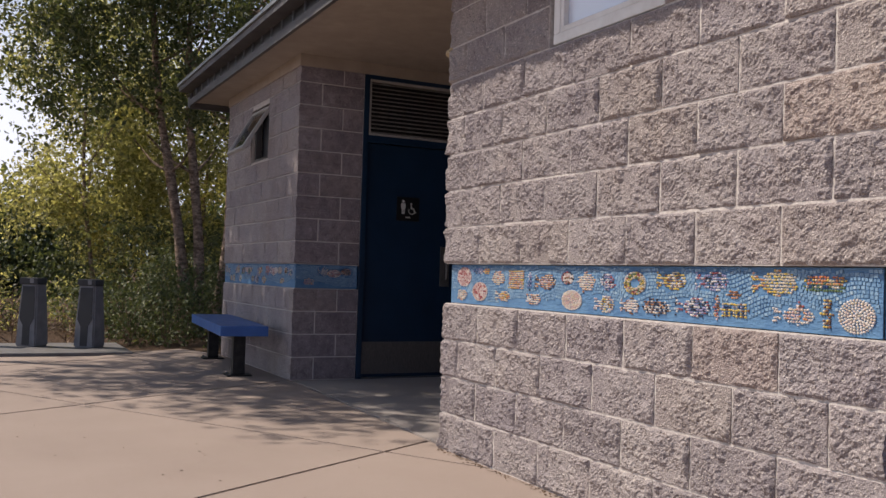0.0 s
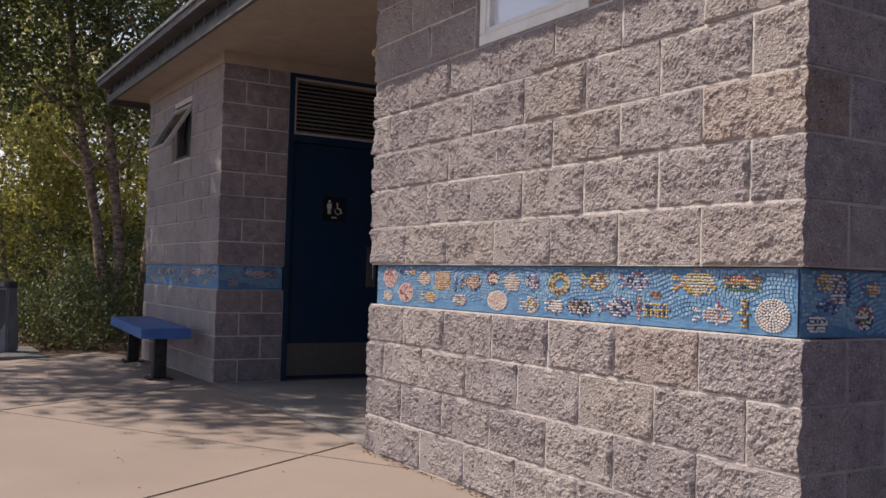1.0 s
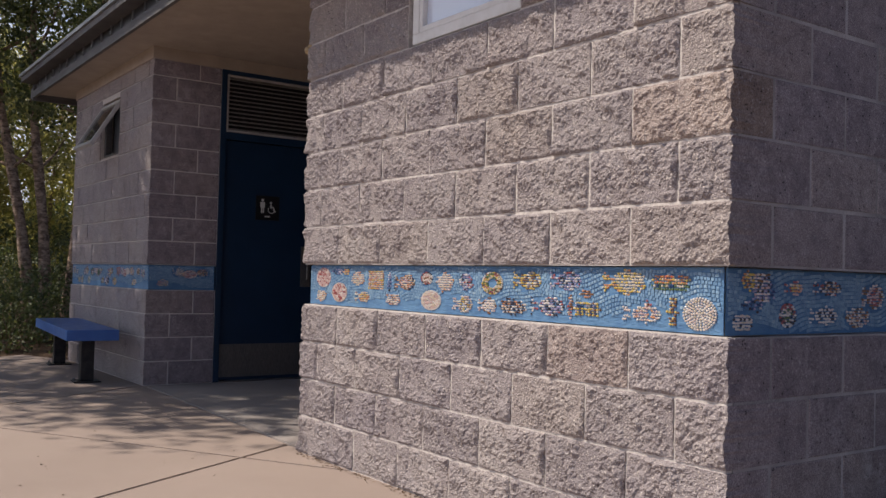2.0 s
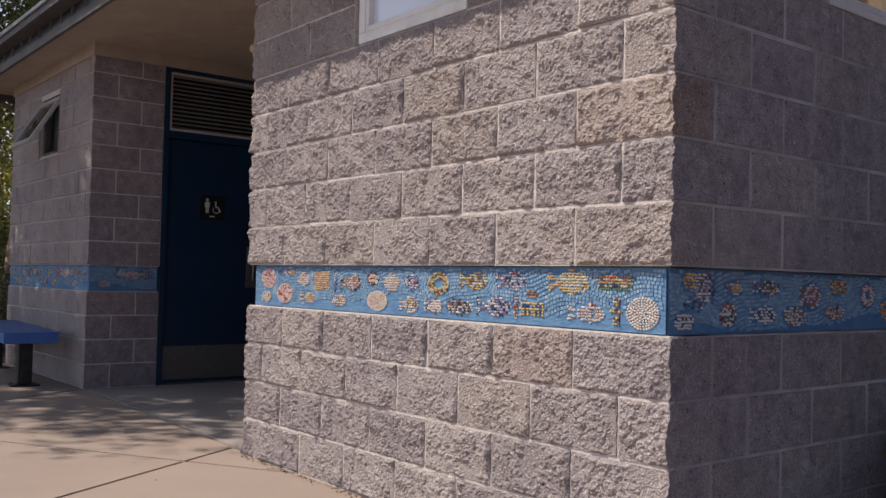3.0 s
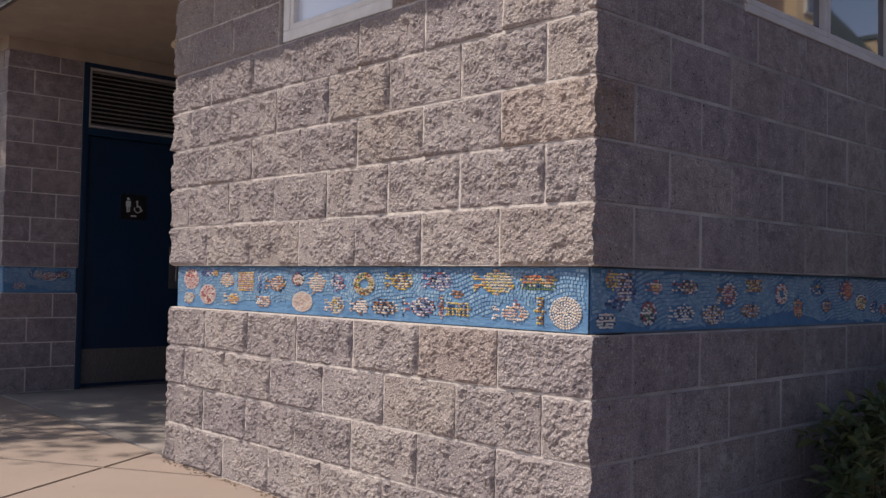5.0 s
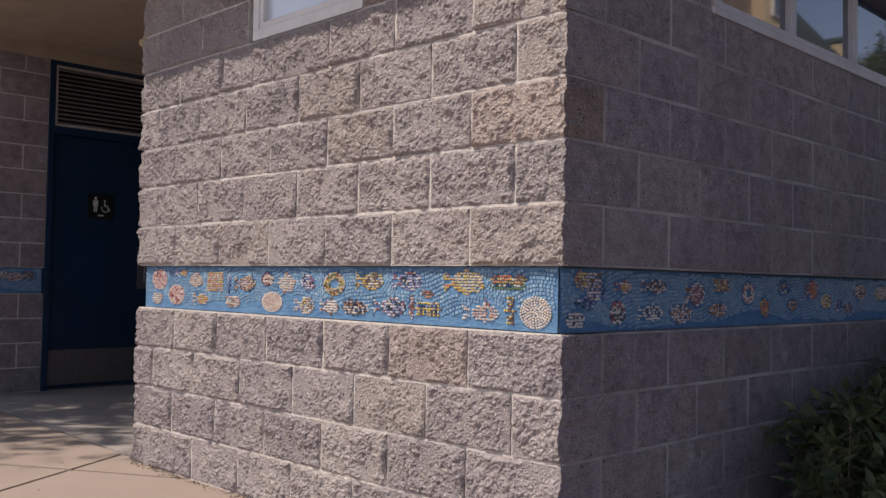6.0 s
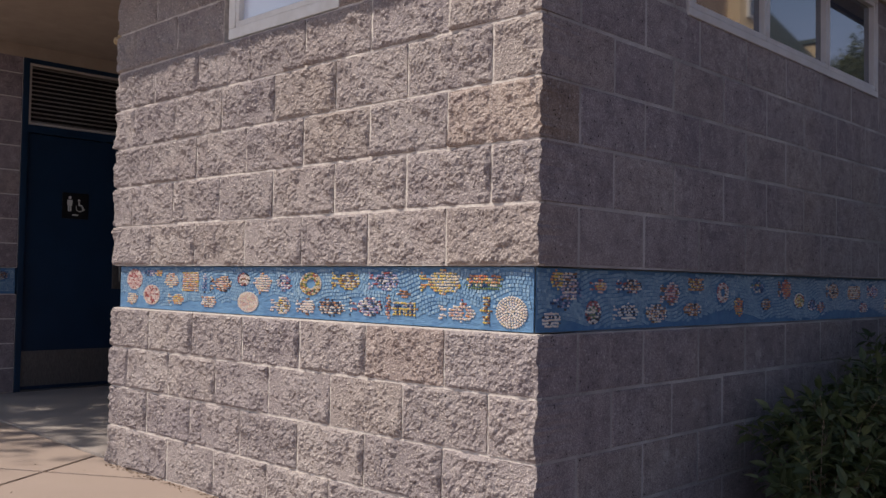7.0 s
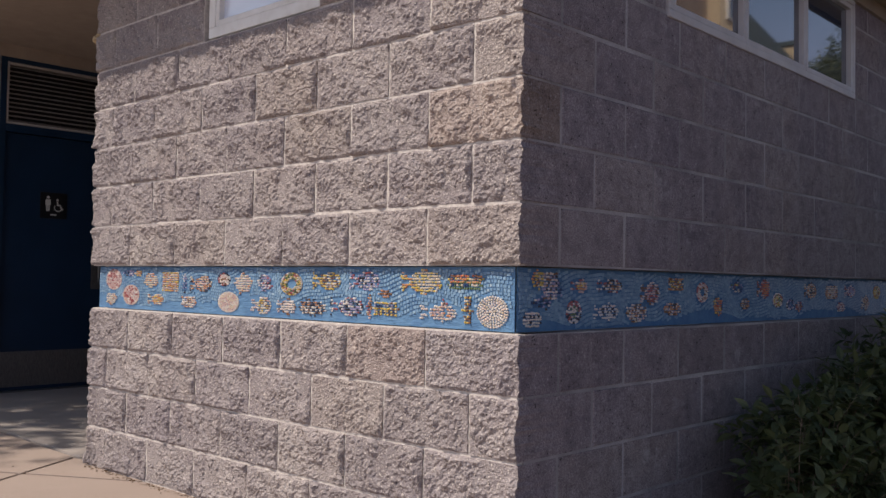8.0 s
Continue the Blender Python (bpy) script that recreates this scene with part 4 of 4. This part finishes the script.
# far woods and hills
rng = np.random.default_rng(5)
far = [(-34 + float(rng.uniform(-4, 4)), y, float(rng.uniform(0.8, 2.2)), 2.6, float(rng.uniform(1.6, 2.6))) for y in range(-18, 26, 3)]
far += [(float(x), float(22 + rng.uniform(-3, 3)), 1.5, 2.6, 2.2) for x in range(-32, -10, 4)]
woods = part_mesh("woods", leaf_mesh(clumps(41, far, 5, 40, 0.6), 0.42, 41), M_LEAF_DARK)
tagged(woods, "distant dark green belt of trees", "woods", kind="stuff")
k = Mat("hill_haze", 1.0, spec=0.0)
k.color((0.26, 0.30, 0.34))
bm = bmesh.new()
prev = None
for i in range(61):
    a = radians(40 + i * 2.2)
    hgt = 26 + 14 * noise.noise(Vector((i * 0.16, 3, 0))) + 5 * noise.noise(Vector((i * 0.6, 1, 0)))
    p = (-math.sin(a) * 420, math.cos(a) * 420)
    cur = (bm.verts.new((p[0], p[1], -2)), bm.verts.new((p[0] * 1.15, p[1] * 1.15, hgt)))
    if prev:
        bm.faces.new((prev[0], cur[0], cur[1], prev[1]))
    prev = cur
tagged(part("backdrop", bm, k.m), "hazy blue hills far beyond the trees", "hills", kind="structure")

# ---- house across the way, seen in the window panes ----
k = Mat("tan_siding", 0.8).place()
k.color(k.mix(k.noise(2, 4, lo=0.3, hi=0.7), (0.56, 0.43, 0.27), (0.63, 0.49, 0.32)))
M_SIDING = k.m
k = Mat("dark_shingle", 0.9).place()
k.color(k.mix(k.noise(14, 4, lo=0.3, hi=0.7), (0.055, 0.075, 0.075), (0.10, 0.12, 0.115)))
M_SHINGLE = k.m
# browner siding: the shade on this house wall is put into the colour
k = Mat("shade_brown_siding", 0.85).place()
k.color(k.mix(k.noise(2, 4, lo=0.3, hi=0.7), (0.20, 0.145, 0.11), (0.26, 0.19, 0.14)))
M_SIDING_SHADE = k.m
house = thing("house", 9.5, 20.2, -0.58, "tan two-storey house with one wall coloured as shaded and a dark shingle roof", "house")
house.scale = (1.22, 1.22, 1.22)
part("wall", box((0.3, -6.0, 0), (6.5, 0.62, 10.4)), M_SIDING_SHADE, house, "siding with shade put into its brown colour")
part("bay_wall", box((0, 0.62, 0), (6.4, 1.62, 10.4)), M_SIDING, house)
for y0, y1, z0 in ((0.94, 1.43, 7.3), (-0.75, 0.1, 8.0)):
    x0 = 0.0 if y0 > 0 else 0.3
    wob = part("window", box((x0 - 0.05, y0, z0), (x0 + 0.02, y1, z0 + 1.6), 0.01), M_VINYL, house)
    part("pane", box((x0 - 0.065, y0 + 0.05, z0 + 0.06), (x0 - 0.052, y1 - 0.05, z0 + 1.54)), M_GLASS, wob)
part("wing_wall", box((0.6, 1.63, 0), (6.3, 6.3, 6.55)), M_SIDING, house)
bm = bmesh.new()
v = [bm.verts.new((x, y, z)) for x in (0.0, 6.6) for y, z in ((1.63, 7.8), (1.63, 6.57), (6.4, 6.57), (6.4, 6.75))]
for f in ((3, 2, 1, 0), (4, 5, 6, 7), (0, 4, 7, 3), (1, 2, 6, 5), (2, 3, 7, 6), (0, 1, 5, 4)):
    bm.faces.new([v[q] for q in f])
roof3 = part("roof", bm, M_SHINGLE, house, "dark shingle roof")
part("chimney", box((0.1, 5.05, 6.7), (0.6, 5.65, 7.55), 0.02), M_SIDING, roof3)
part("chimney_cap", box((0.06, 5.01, 7.553), (0.64, 5.69, 7.67), 0.01), M_SHINGLE, roof3)
part("roof_edge", box((0.1, -6.3, 10.4), (6.8, 1.7, 10.6), 0.02), M_SHINGLE, house)
tree(9.6, 29.9, [(0, 0, 0.2, 0.2)], 8.9, [(0, 0.6, 8.3, 1.2, 0.8), (-0.3, -1.3, 8.0, 1.0, 0.55), (0.2, 1.4, 8.4, 1.1, 0.8), (0.1, 0.3, 9.5, 0.4, 0.6), (0.1, 1.2, 9.2, 0.45, 0.55)], 51, "slender green tree beside the house", M_LEAF, per=110, clump=24, size=0.14, spread=0.16)

# ---- leaf litter on the paving ----
rng = np.random.default_rng(77)
pts = np.stack([rng.uniform(-9, -1.5, 150), rng.uniform(-3.5, 0.4, 150), np.full(150, 0.006)], 1)
pts = pts[(pts[:, 1] < -0.05) | (pts[:, 0] > -6.0)]
foot = np.stack([rng.uniform(-2.8, -0.6, 260), -0.022 - np.abs(rng.normal(0, 0.022, 260)), np.full(260, 0.006)], 1)
pts = np.concatenate([pts, foot])
litter = part_mesh("leaf_litter", leaf_mesh(pts, 0.02, 78), M_LEAF_BROWN)
litter.scale = (1, 1, 0.35)
tagged(litter, "scattered dry brown leaf bits on the paving", "litter", kind="stuff")

# ---- mosaic bands ----
def palette(name, *cols):
    k = Mat(name, 0.28, spec=0.5)
    n = len(cols)
    k.color(k.ramp(k.island(), [(i / n, c) for i, c in enumerate(cols)], True))
    return k.m


CREAM, PINK, RED, ORANGE, YELLOW = (0.66, 0.57, 0.45), (0.62, 0.45, 0.42), (0.38, 0.11, 0.11), (0.60, 0.29, 0.14), (0.66, 0.48, 0.12)
BROWN_C, WHITE_C, VIOLET, GREEN_C, BLACK_C, NAVY = (0.24, 0.12, 0.06), (0.72, 0.66, 0.61), (0.37, 0.33, 0.48), (0.13, 0.19, 0.09), (0.05, 0.04, 0.05), (0.03, 0.06, 0.16)
PAL = [palette("beads", *c) for c in (
    (RED, PINK, PINK, WHITE_C), (CREAM, CREAM, ORANGE, WHITE_C), (NAVY, (0.10, 0.2, 0.35), VIOLET), (PINK, RED, WHITE_C, PINK),
    (ORANGE, YELLOW, CREAM), (ORANGE, PINK, CREAM, BROWN_C), (WHITE_C, PINK, BROWN_C, WHITE_C), (WHITE_C, VIOLET, VIOLET, RED),
    (PINK, WHITE_C, CREAM, PINK), (CREAM, YELLOW, GREEN_C, RED, CREAM), (BROWN_C, CREAM, BLACK_C, ORANGE), (WHITE_C, BROWN_C, YELLOW, CREAM),
    (VIOLET, WHITE_C, BLACK_C, VIOLET), (WHITE_C, RED, BLACK_C, WHITE_C), (BROWN_C, ORANGE, CREAM), (YELLOW, NAVY, VIOLET, CREAM),
    (YELLOW, CREAM, CREAM, (0.62, 0.5, 0.2)), (ORANGE, (0.60, 0.16, 0.08)), (GREEN_C, (0.18, 0.24, 0.12)), (PINK, CREAM, PINK, ORANGE),
    (WHITE_C, (0.7, 0.58, 0.52), WHITE_C, CREAM), (RED, PINK, BROWN_C), (WHITE_C, BLACK_C), (YELLOW, BROWN_C, YELLOW, CREAM), (GREEN_C, CREAM, WHITE_C, NAVY))]


def beads(seed, rx, rz, style, materials, size=0.0105):
    """Domed beads that fill a shape, in two palettes: r rings, w wreath, f fish with its tail to the left, g rows, p loose patch. Lies in the x, z plane, proud to -y."""
    rn = random.Random(seed)
    cen = []
    if style in "rw":
        rr = 0.0 if style == "r" else rx * 0.45
        while rr < rx:
            n = max(1, int(2 * math.pi * rr * (0.5 + 0.5 * rz / rx) / size))
            for i in range(n):
                a = i * 2 * math.pi / n + rr * 40
                cen.append((rr * math.cos(a), rr * math.sin(a) * rz / rx, rr > rx - 1.2 * size))
            rr += size
    else:
        step = size * 1.04
        nz = int(rz / step) + 1
        for j in range(-nz, nz + 1):
            for i in range(-int(rx / step) - 3, int(rx / step) + 4):
                x, z = (i + 0.5 * (j % 2) * (style != "g")) * step, j * step * 0.94
                u, w = x / rx, z / rz
                second = False
                if style == "g":
                    inside = abs(u) < 1 - 0.12 * abs(w) and abs(w) < 0.95
                    second = j % 2 == 0
                elif style == "f":
                    body = ((u - 0.22) / 0.8) ** 2 + w * w
                    tail = -1.05 < u < -0.48 and 0.0 < abs(w) < 0.18 + (-0.48 - u) * 1.5
                    fin = -0.1 < u < 0.45 and 0.8 < abs(w) < 1.15 - abs(u - 0.15)
                    inside = body < 0.95 or tail or fin
                    second = tail or fin or 0.62 < body
                else:
                    inside = u * u + w * w < rn.uniform(0.65, 1.15)
                    second = rn.random() < 0.35
                if inside and rn.random() > 0.03:
                    cen.append((x + rn.uniform(-1, 1) * size * 0.14, z + rn.uniform(-1, 1) * size * 0.14, second))
    verts, faces, slots = [], [], []
    for x, z, second in cen:
        s = size * rn.uniform(0.36, 0.47)
        hgt = rn.uniform(0.005, 0.008)
        q = len(verts)
        ang = rn.uniform(0, 1)
        for r, y in ((1.0, 0.0), (0.92, -hgt * 0.6), (0.5, -hgt)):
            for i in range(6):
                a = ang + i * math.pi / 3
                verts.append((x + s * r * math.cos(a), y, z + s * r * math.sin(a)))
        for ring in (0, 6):
            for i in range(6):
                j = (i + 1) % 6
                faces.append((q + ring + i, q + ring + j, q + ring + 6 + j, q + ring + 6 + i))
        faces.append(tuple(q + 12 + i for i in range(6)))
        slots += [int(second)] * 13
    me = bpy.data.meshes.new("beads")
    me.from_pydata(verts, [], faces)
    for m in materials:
        me.materials.append(m)
    me.polygons.foreach_set("material_index", slots)
    return me


def mosaic(name, m, length, motifs, seed, label, deep=0.0):
    """A recessed band: blue bed, wavy rows of small tiles and the beaded sea creatures. motifs: x, z from the band's middle, rx, rz, two palettes, style."""
    rn = random.Random(seed)
    band = thing(name, 0, 0, 0, label, "mosaic")
    band.matrix_world = m @ pose(0, deep - 0.018, 0)
    mid = (BAND_LO + BAND_HI) / 2
    part("bed", box((0, 0.030, BAND_LO + 0.004), (length, 0.0335, BAND_HI - 0.004)), M_GROUT, band)
    verts, faces = [], []
    zones = [(x, mid + z, rx + 0.006, rz + 0.006) for x, z, rx, rz, p, p2, s in motifs]
    step = 0.0135
    for r in range(-3, 20):
        x = rn.uniform(0, 0.01)
        while x < length - 0.016:
            w = rn.uniform(0.011, 0.019)
            zz = BAND_LO + 0.004 + r * step + 0.017 * math.sin(x * 14 + 0.7 * math.sin(x * 5) + r * 0.10) + 0.005 * math.sin(x * 33 + r * 0.3)
            tilt = (0.017 * 14 * math.cos(x * 14 + r * 0.10) + 0.005 * 33 * math.cos(x * 33 + r * 0.3)) * 0.7
            plain = BAND_LO + (0.058 if deep == 0.0 else 0.03) + 0.024 * math.sin(x * 4.3 + 2.4) + 0.012 * math.sin(x * 11)
            if max(plain, BAND_LO + 0.012) < zz < BAND_HI - 0.014 and not any(((x + w / 2 - a) / c) ** 2 + ((zz - b) / d) ** 2 < 1 for a, b, c, d in zones):
                hw, hh = w / 2 - 0.0010, step / 2 - rn.uniform(0.0009, 0.002)
                q = len(verts)
                y = 0.0272 + rn.uniform(-0.0008, 0.0008)
                for yy, g in ((0.0305, 1.0), (y, 0.86)):
                    for sx, sz in ((-1, -1), (1, -1), (1, 1), (-1, 1)):
                        verts.append((x + w / 2 + sx * hw * g - sz * hh * tilt * g, yy, zz + sz * hh * g + sx * hw * g * tilt))
                for i in range(4):
                    j = (i + 1) % 4
                    faces.append((q + i, q + j, q + 4 + j, q + 4 + i))
                faces.append((q + 4, q + 5, q + 6, q + 7))
            x += w
    me = bpy.data.meshes.new("tesserae")
    me.from_pydata(verts, [], faces)
    part_mesh("tesserae", me, M_TESS, band)["kind"] = "stuff"
    for i, (x, z, rx, rz, p, p2, s) in enumerate(motifs):
        ob = part_mesh({"f": "fish", "r": "flower", "w": "wreath", "g": "shell", "p": "shell"}[s], beads(seed * 50 + i, rx, rz, s, (PAL[p], PAL[p2])), None, band)
        ob.matrix_basis = pose(x, 0.0302, mid + z)
    return band


E0 = -END
TOPROW = [(-2.632, .04, .075, .050, 0, 3, "r"), (-2.479, .072, .055, .014, 2, 12, "p"), (-2.386, .072, .036, .016, 1, 4, "p"), (-2.266, .038, .062, .036, 1, 5, "p"), (-2.093, .034, .075, .046, 19, 4, "g"), (-1.97, .028, .018, .042, 12, 2, "p"), (-1.835, .027, .085, .036, 5, 10, "f"), (-1.654, .049, .045, .028, 6, 13, "r"), (-1.51, .034, .062, .042, 8, 1, "p")]
TOPROW2 = [(-1.358, .036, .050, .036, 7, 13, "p"), (-1.181, .036, .074, .050, 9, 11, "w"), (-.96, .05, .080, .036, 11, 23, "f"), (-.743, .052, .080, .036, 12, 7, "f"), (-.451, .052, .098, .042, 16, 4, "f"), (-.245, .064, .084, .011, 17, 4, "g"), (-.249, .043, .078, .012, 18, 24, "g")]
LOWROW = [(-2.655, -.056, .055, .034, 1, 8, "p"), (-2.457, -.035, .078, .050, 3, 8, "r"), (-2.22, -.051, .070, .026, 4, 1, "f"), (-1.933, -.057, .068, .031, 6, 1, "p"), (-1.619, -.049, .078, .044, 8, 20, "r"), (-1.382, -.057, .066, .036, 11, 8, "f"), (-1.21, -.057, .062, .032, 20, 6, "f"), (-1.049, -.056, .084, .033, 10, 22, "p"), (-.842, -.046, .092, .036, 12, 13, "f")]
LOWROW2 = [(-.636, .006, .036, .014, 14, 1, "p"), (-.716, -.042, .013, .046, 14, 21, "p"), (-.632, -.048, .068, .032, 15, 23, "g"), (-.365, -.053, .086, .028, 19, 20, "f"), (-.342, -.02, .022, .013, 21, 0, "p"), (-.236, -.041, .022, .045, 14, 23, "g"), (-.127, -.043, .067, .053, 20, 20, "r")]
mosaic("mosaic_band", m_a @ pose(0.06, 0, 0), E0 - 0.098, [(x + E0 - 0.06, *rest) for x, *rest in TOPROW + TOPROW2 + LOWROW + LOWROW2], 1, "blue tile mosaic band with beaded fish, flowers and shells")
EAST = [(.128, .067, .040, .031, 23, 4, "p"), (.197, .045, .046, .046, 12, 6, "g"), (.246, .034, .016, .034, 2, 2, "p"), (.151, -.011, .054, .022, 2, 12, "p"), (.099, -.066, .046, .032, 22, 20, "g"), (.368, .046, .050, .024, 4, 0, "f"), (.335, -.044, .044, .039, 24, 13, "r"), (.564, .047, .080, .025, 10, 13, "f"), (.539, -.046, .082, .028, 22, 20, "f"), (.747, -.054, .080, .038, 6, 10, "p"), (.851, .021, .072, .044, 21, 6, "f"), (1.051, .058, .062, .030, 23, 14, "g")]
EAST2 = [(1.025, -.042, .070, .027, 14, 12, "p"), (1.28, .026, .056, .047, 6, 3, "w"), (1.422, -.032, .042, .041, 17, 23, "p"), (1.604, .05, .065, .030, 2, 9, "p"), (1.692, -.024, .050, .026, 14, 10, "p"), (1.893, .043, .070, .042, 17, 21, "f"), (2.056, -.01, .062, .038, 9, 6, "r"), (2.207, -.033, .046, .025, 2, 12, "r"), (2.464, .037, .078, .038, 10, 5, "f"), (2.315, -.045, .052, .023, 21, 14, "p"), (2.767, .029, .09, .043, 5, 1, "g"), (3.046, .035, .08, .032, 7, 3, "f")]
EAST3 = [(2.9, -.05, .06, .03, 3, 6, "p"), (3.3, -.03, .06, .04, 5, 1, "f"), (3.5, .03, .06, .04, 9, 4, "r"), (3.75, -.03, .06, .04, 12, 7, "f"), (4.0, .02, .06, .04, 4, 5, "f")]
mosaic("mosaic_band", m_b @ pose(0.02, 0, 0), 4.6, [(x - 0.02, *rest) for x, *rest in EAST + EAST2 + EAST3], 2, "shaded blue tile mosaic band with beaded sea creatures", 0.022)


def scatter(n, x0, x1, seed):
    q = random.Random(seed)
    return [(x0 + (x1 - x0) * (i + q.uniform(0.2, 0.8)) / n, q.choice((-0.05, 0.03, 0.045)), q.uniform(0.04, 0.07), q.uniform(0.028, 0.042), q.randrange(len(PAL)), q.randrange(len(PAL)), q.choice("ffrp")) for i in range(n)]


mosaic("mosaic_band", m_c, LEN_C - 0.016, scatter(24, 0.05, LEN_C - 0.12, 3), 3, "shaded blue tile mosaic band behind the bench")
mosaic("mosaic_band", m_d @ pose(0.016, 0, 0), 0.58, scatter(4, 0.04, 0.52, 6), 4, "shaded blue tile mosaic band beside the door")

# ---- the blocks, course by course ----
rnd = random.Random(21)
lay(wall_south, m_a, 13, E0, "split", [WIN_A], rnd, lambda k: not (k in (1, 3) or (k > 4 and k % 2 == 1)), corner=True, left_rough=True, trim=0.022, tan=((7, 0), (3, 2)))
# flat-faced wall: the corner blocks already fill its first 0.2 or 0.4 m
for k in range(13):
    if k == 4:
        continue
    turned = W / 2 if (k in (1, 3) or (k > 4 and k % 2 == 1)) else W
    x = turned
    while x < LEN_B - 0.05:
        for c0, c1 in window_gap(x, min(x + W, LEN_B), course(k), course(k) + H, [WIN_B]):
            if c1 - c0 > 0.04:
                ob = new("block", block_of("smooth", c1 - c0 - J, rnd))
                ob.parent = wall_east
                ob.matrix_world = m_b @ pose(c0 + J / 2, rnd.uniform(-0.0022, 0.0), course(k) + J / 2)
        x += W
lay(wall_annex, m_c, 14, LEN_C, "split", [WIN_C], rnd, lambda k: k % 2 == 0, corner=True, amp=0.45)
for k in range(14):
    if k == 4:
        continue
    start = W / 2 if k % 2 == 0 else W
    x = start
    while x < DOOR0 - 0.02:
        e = min(x + W, DOOR0)
        ob = new("block", block_of("smooth", e - x - J, rnd))
        ob.parent = wall_door
        ob.matrix_world = m_d @ pose(x + J / 2, rnd.uniform(-0.002, 0.0), course(k) + J / 2)
        x += W
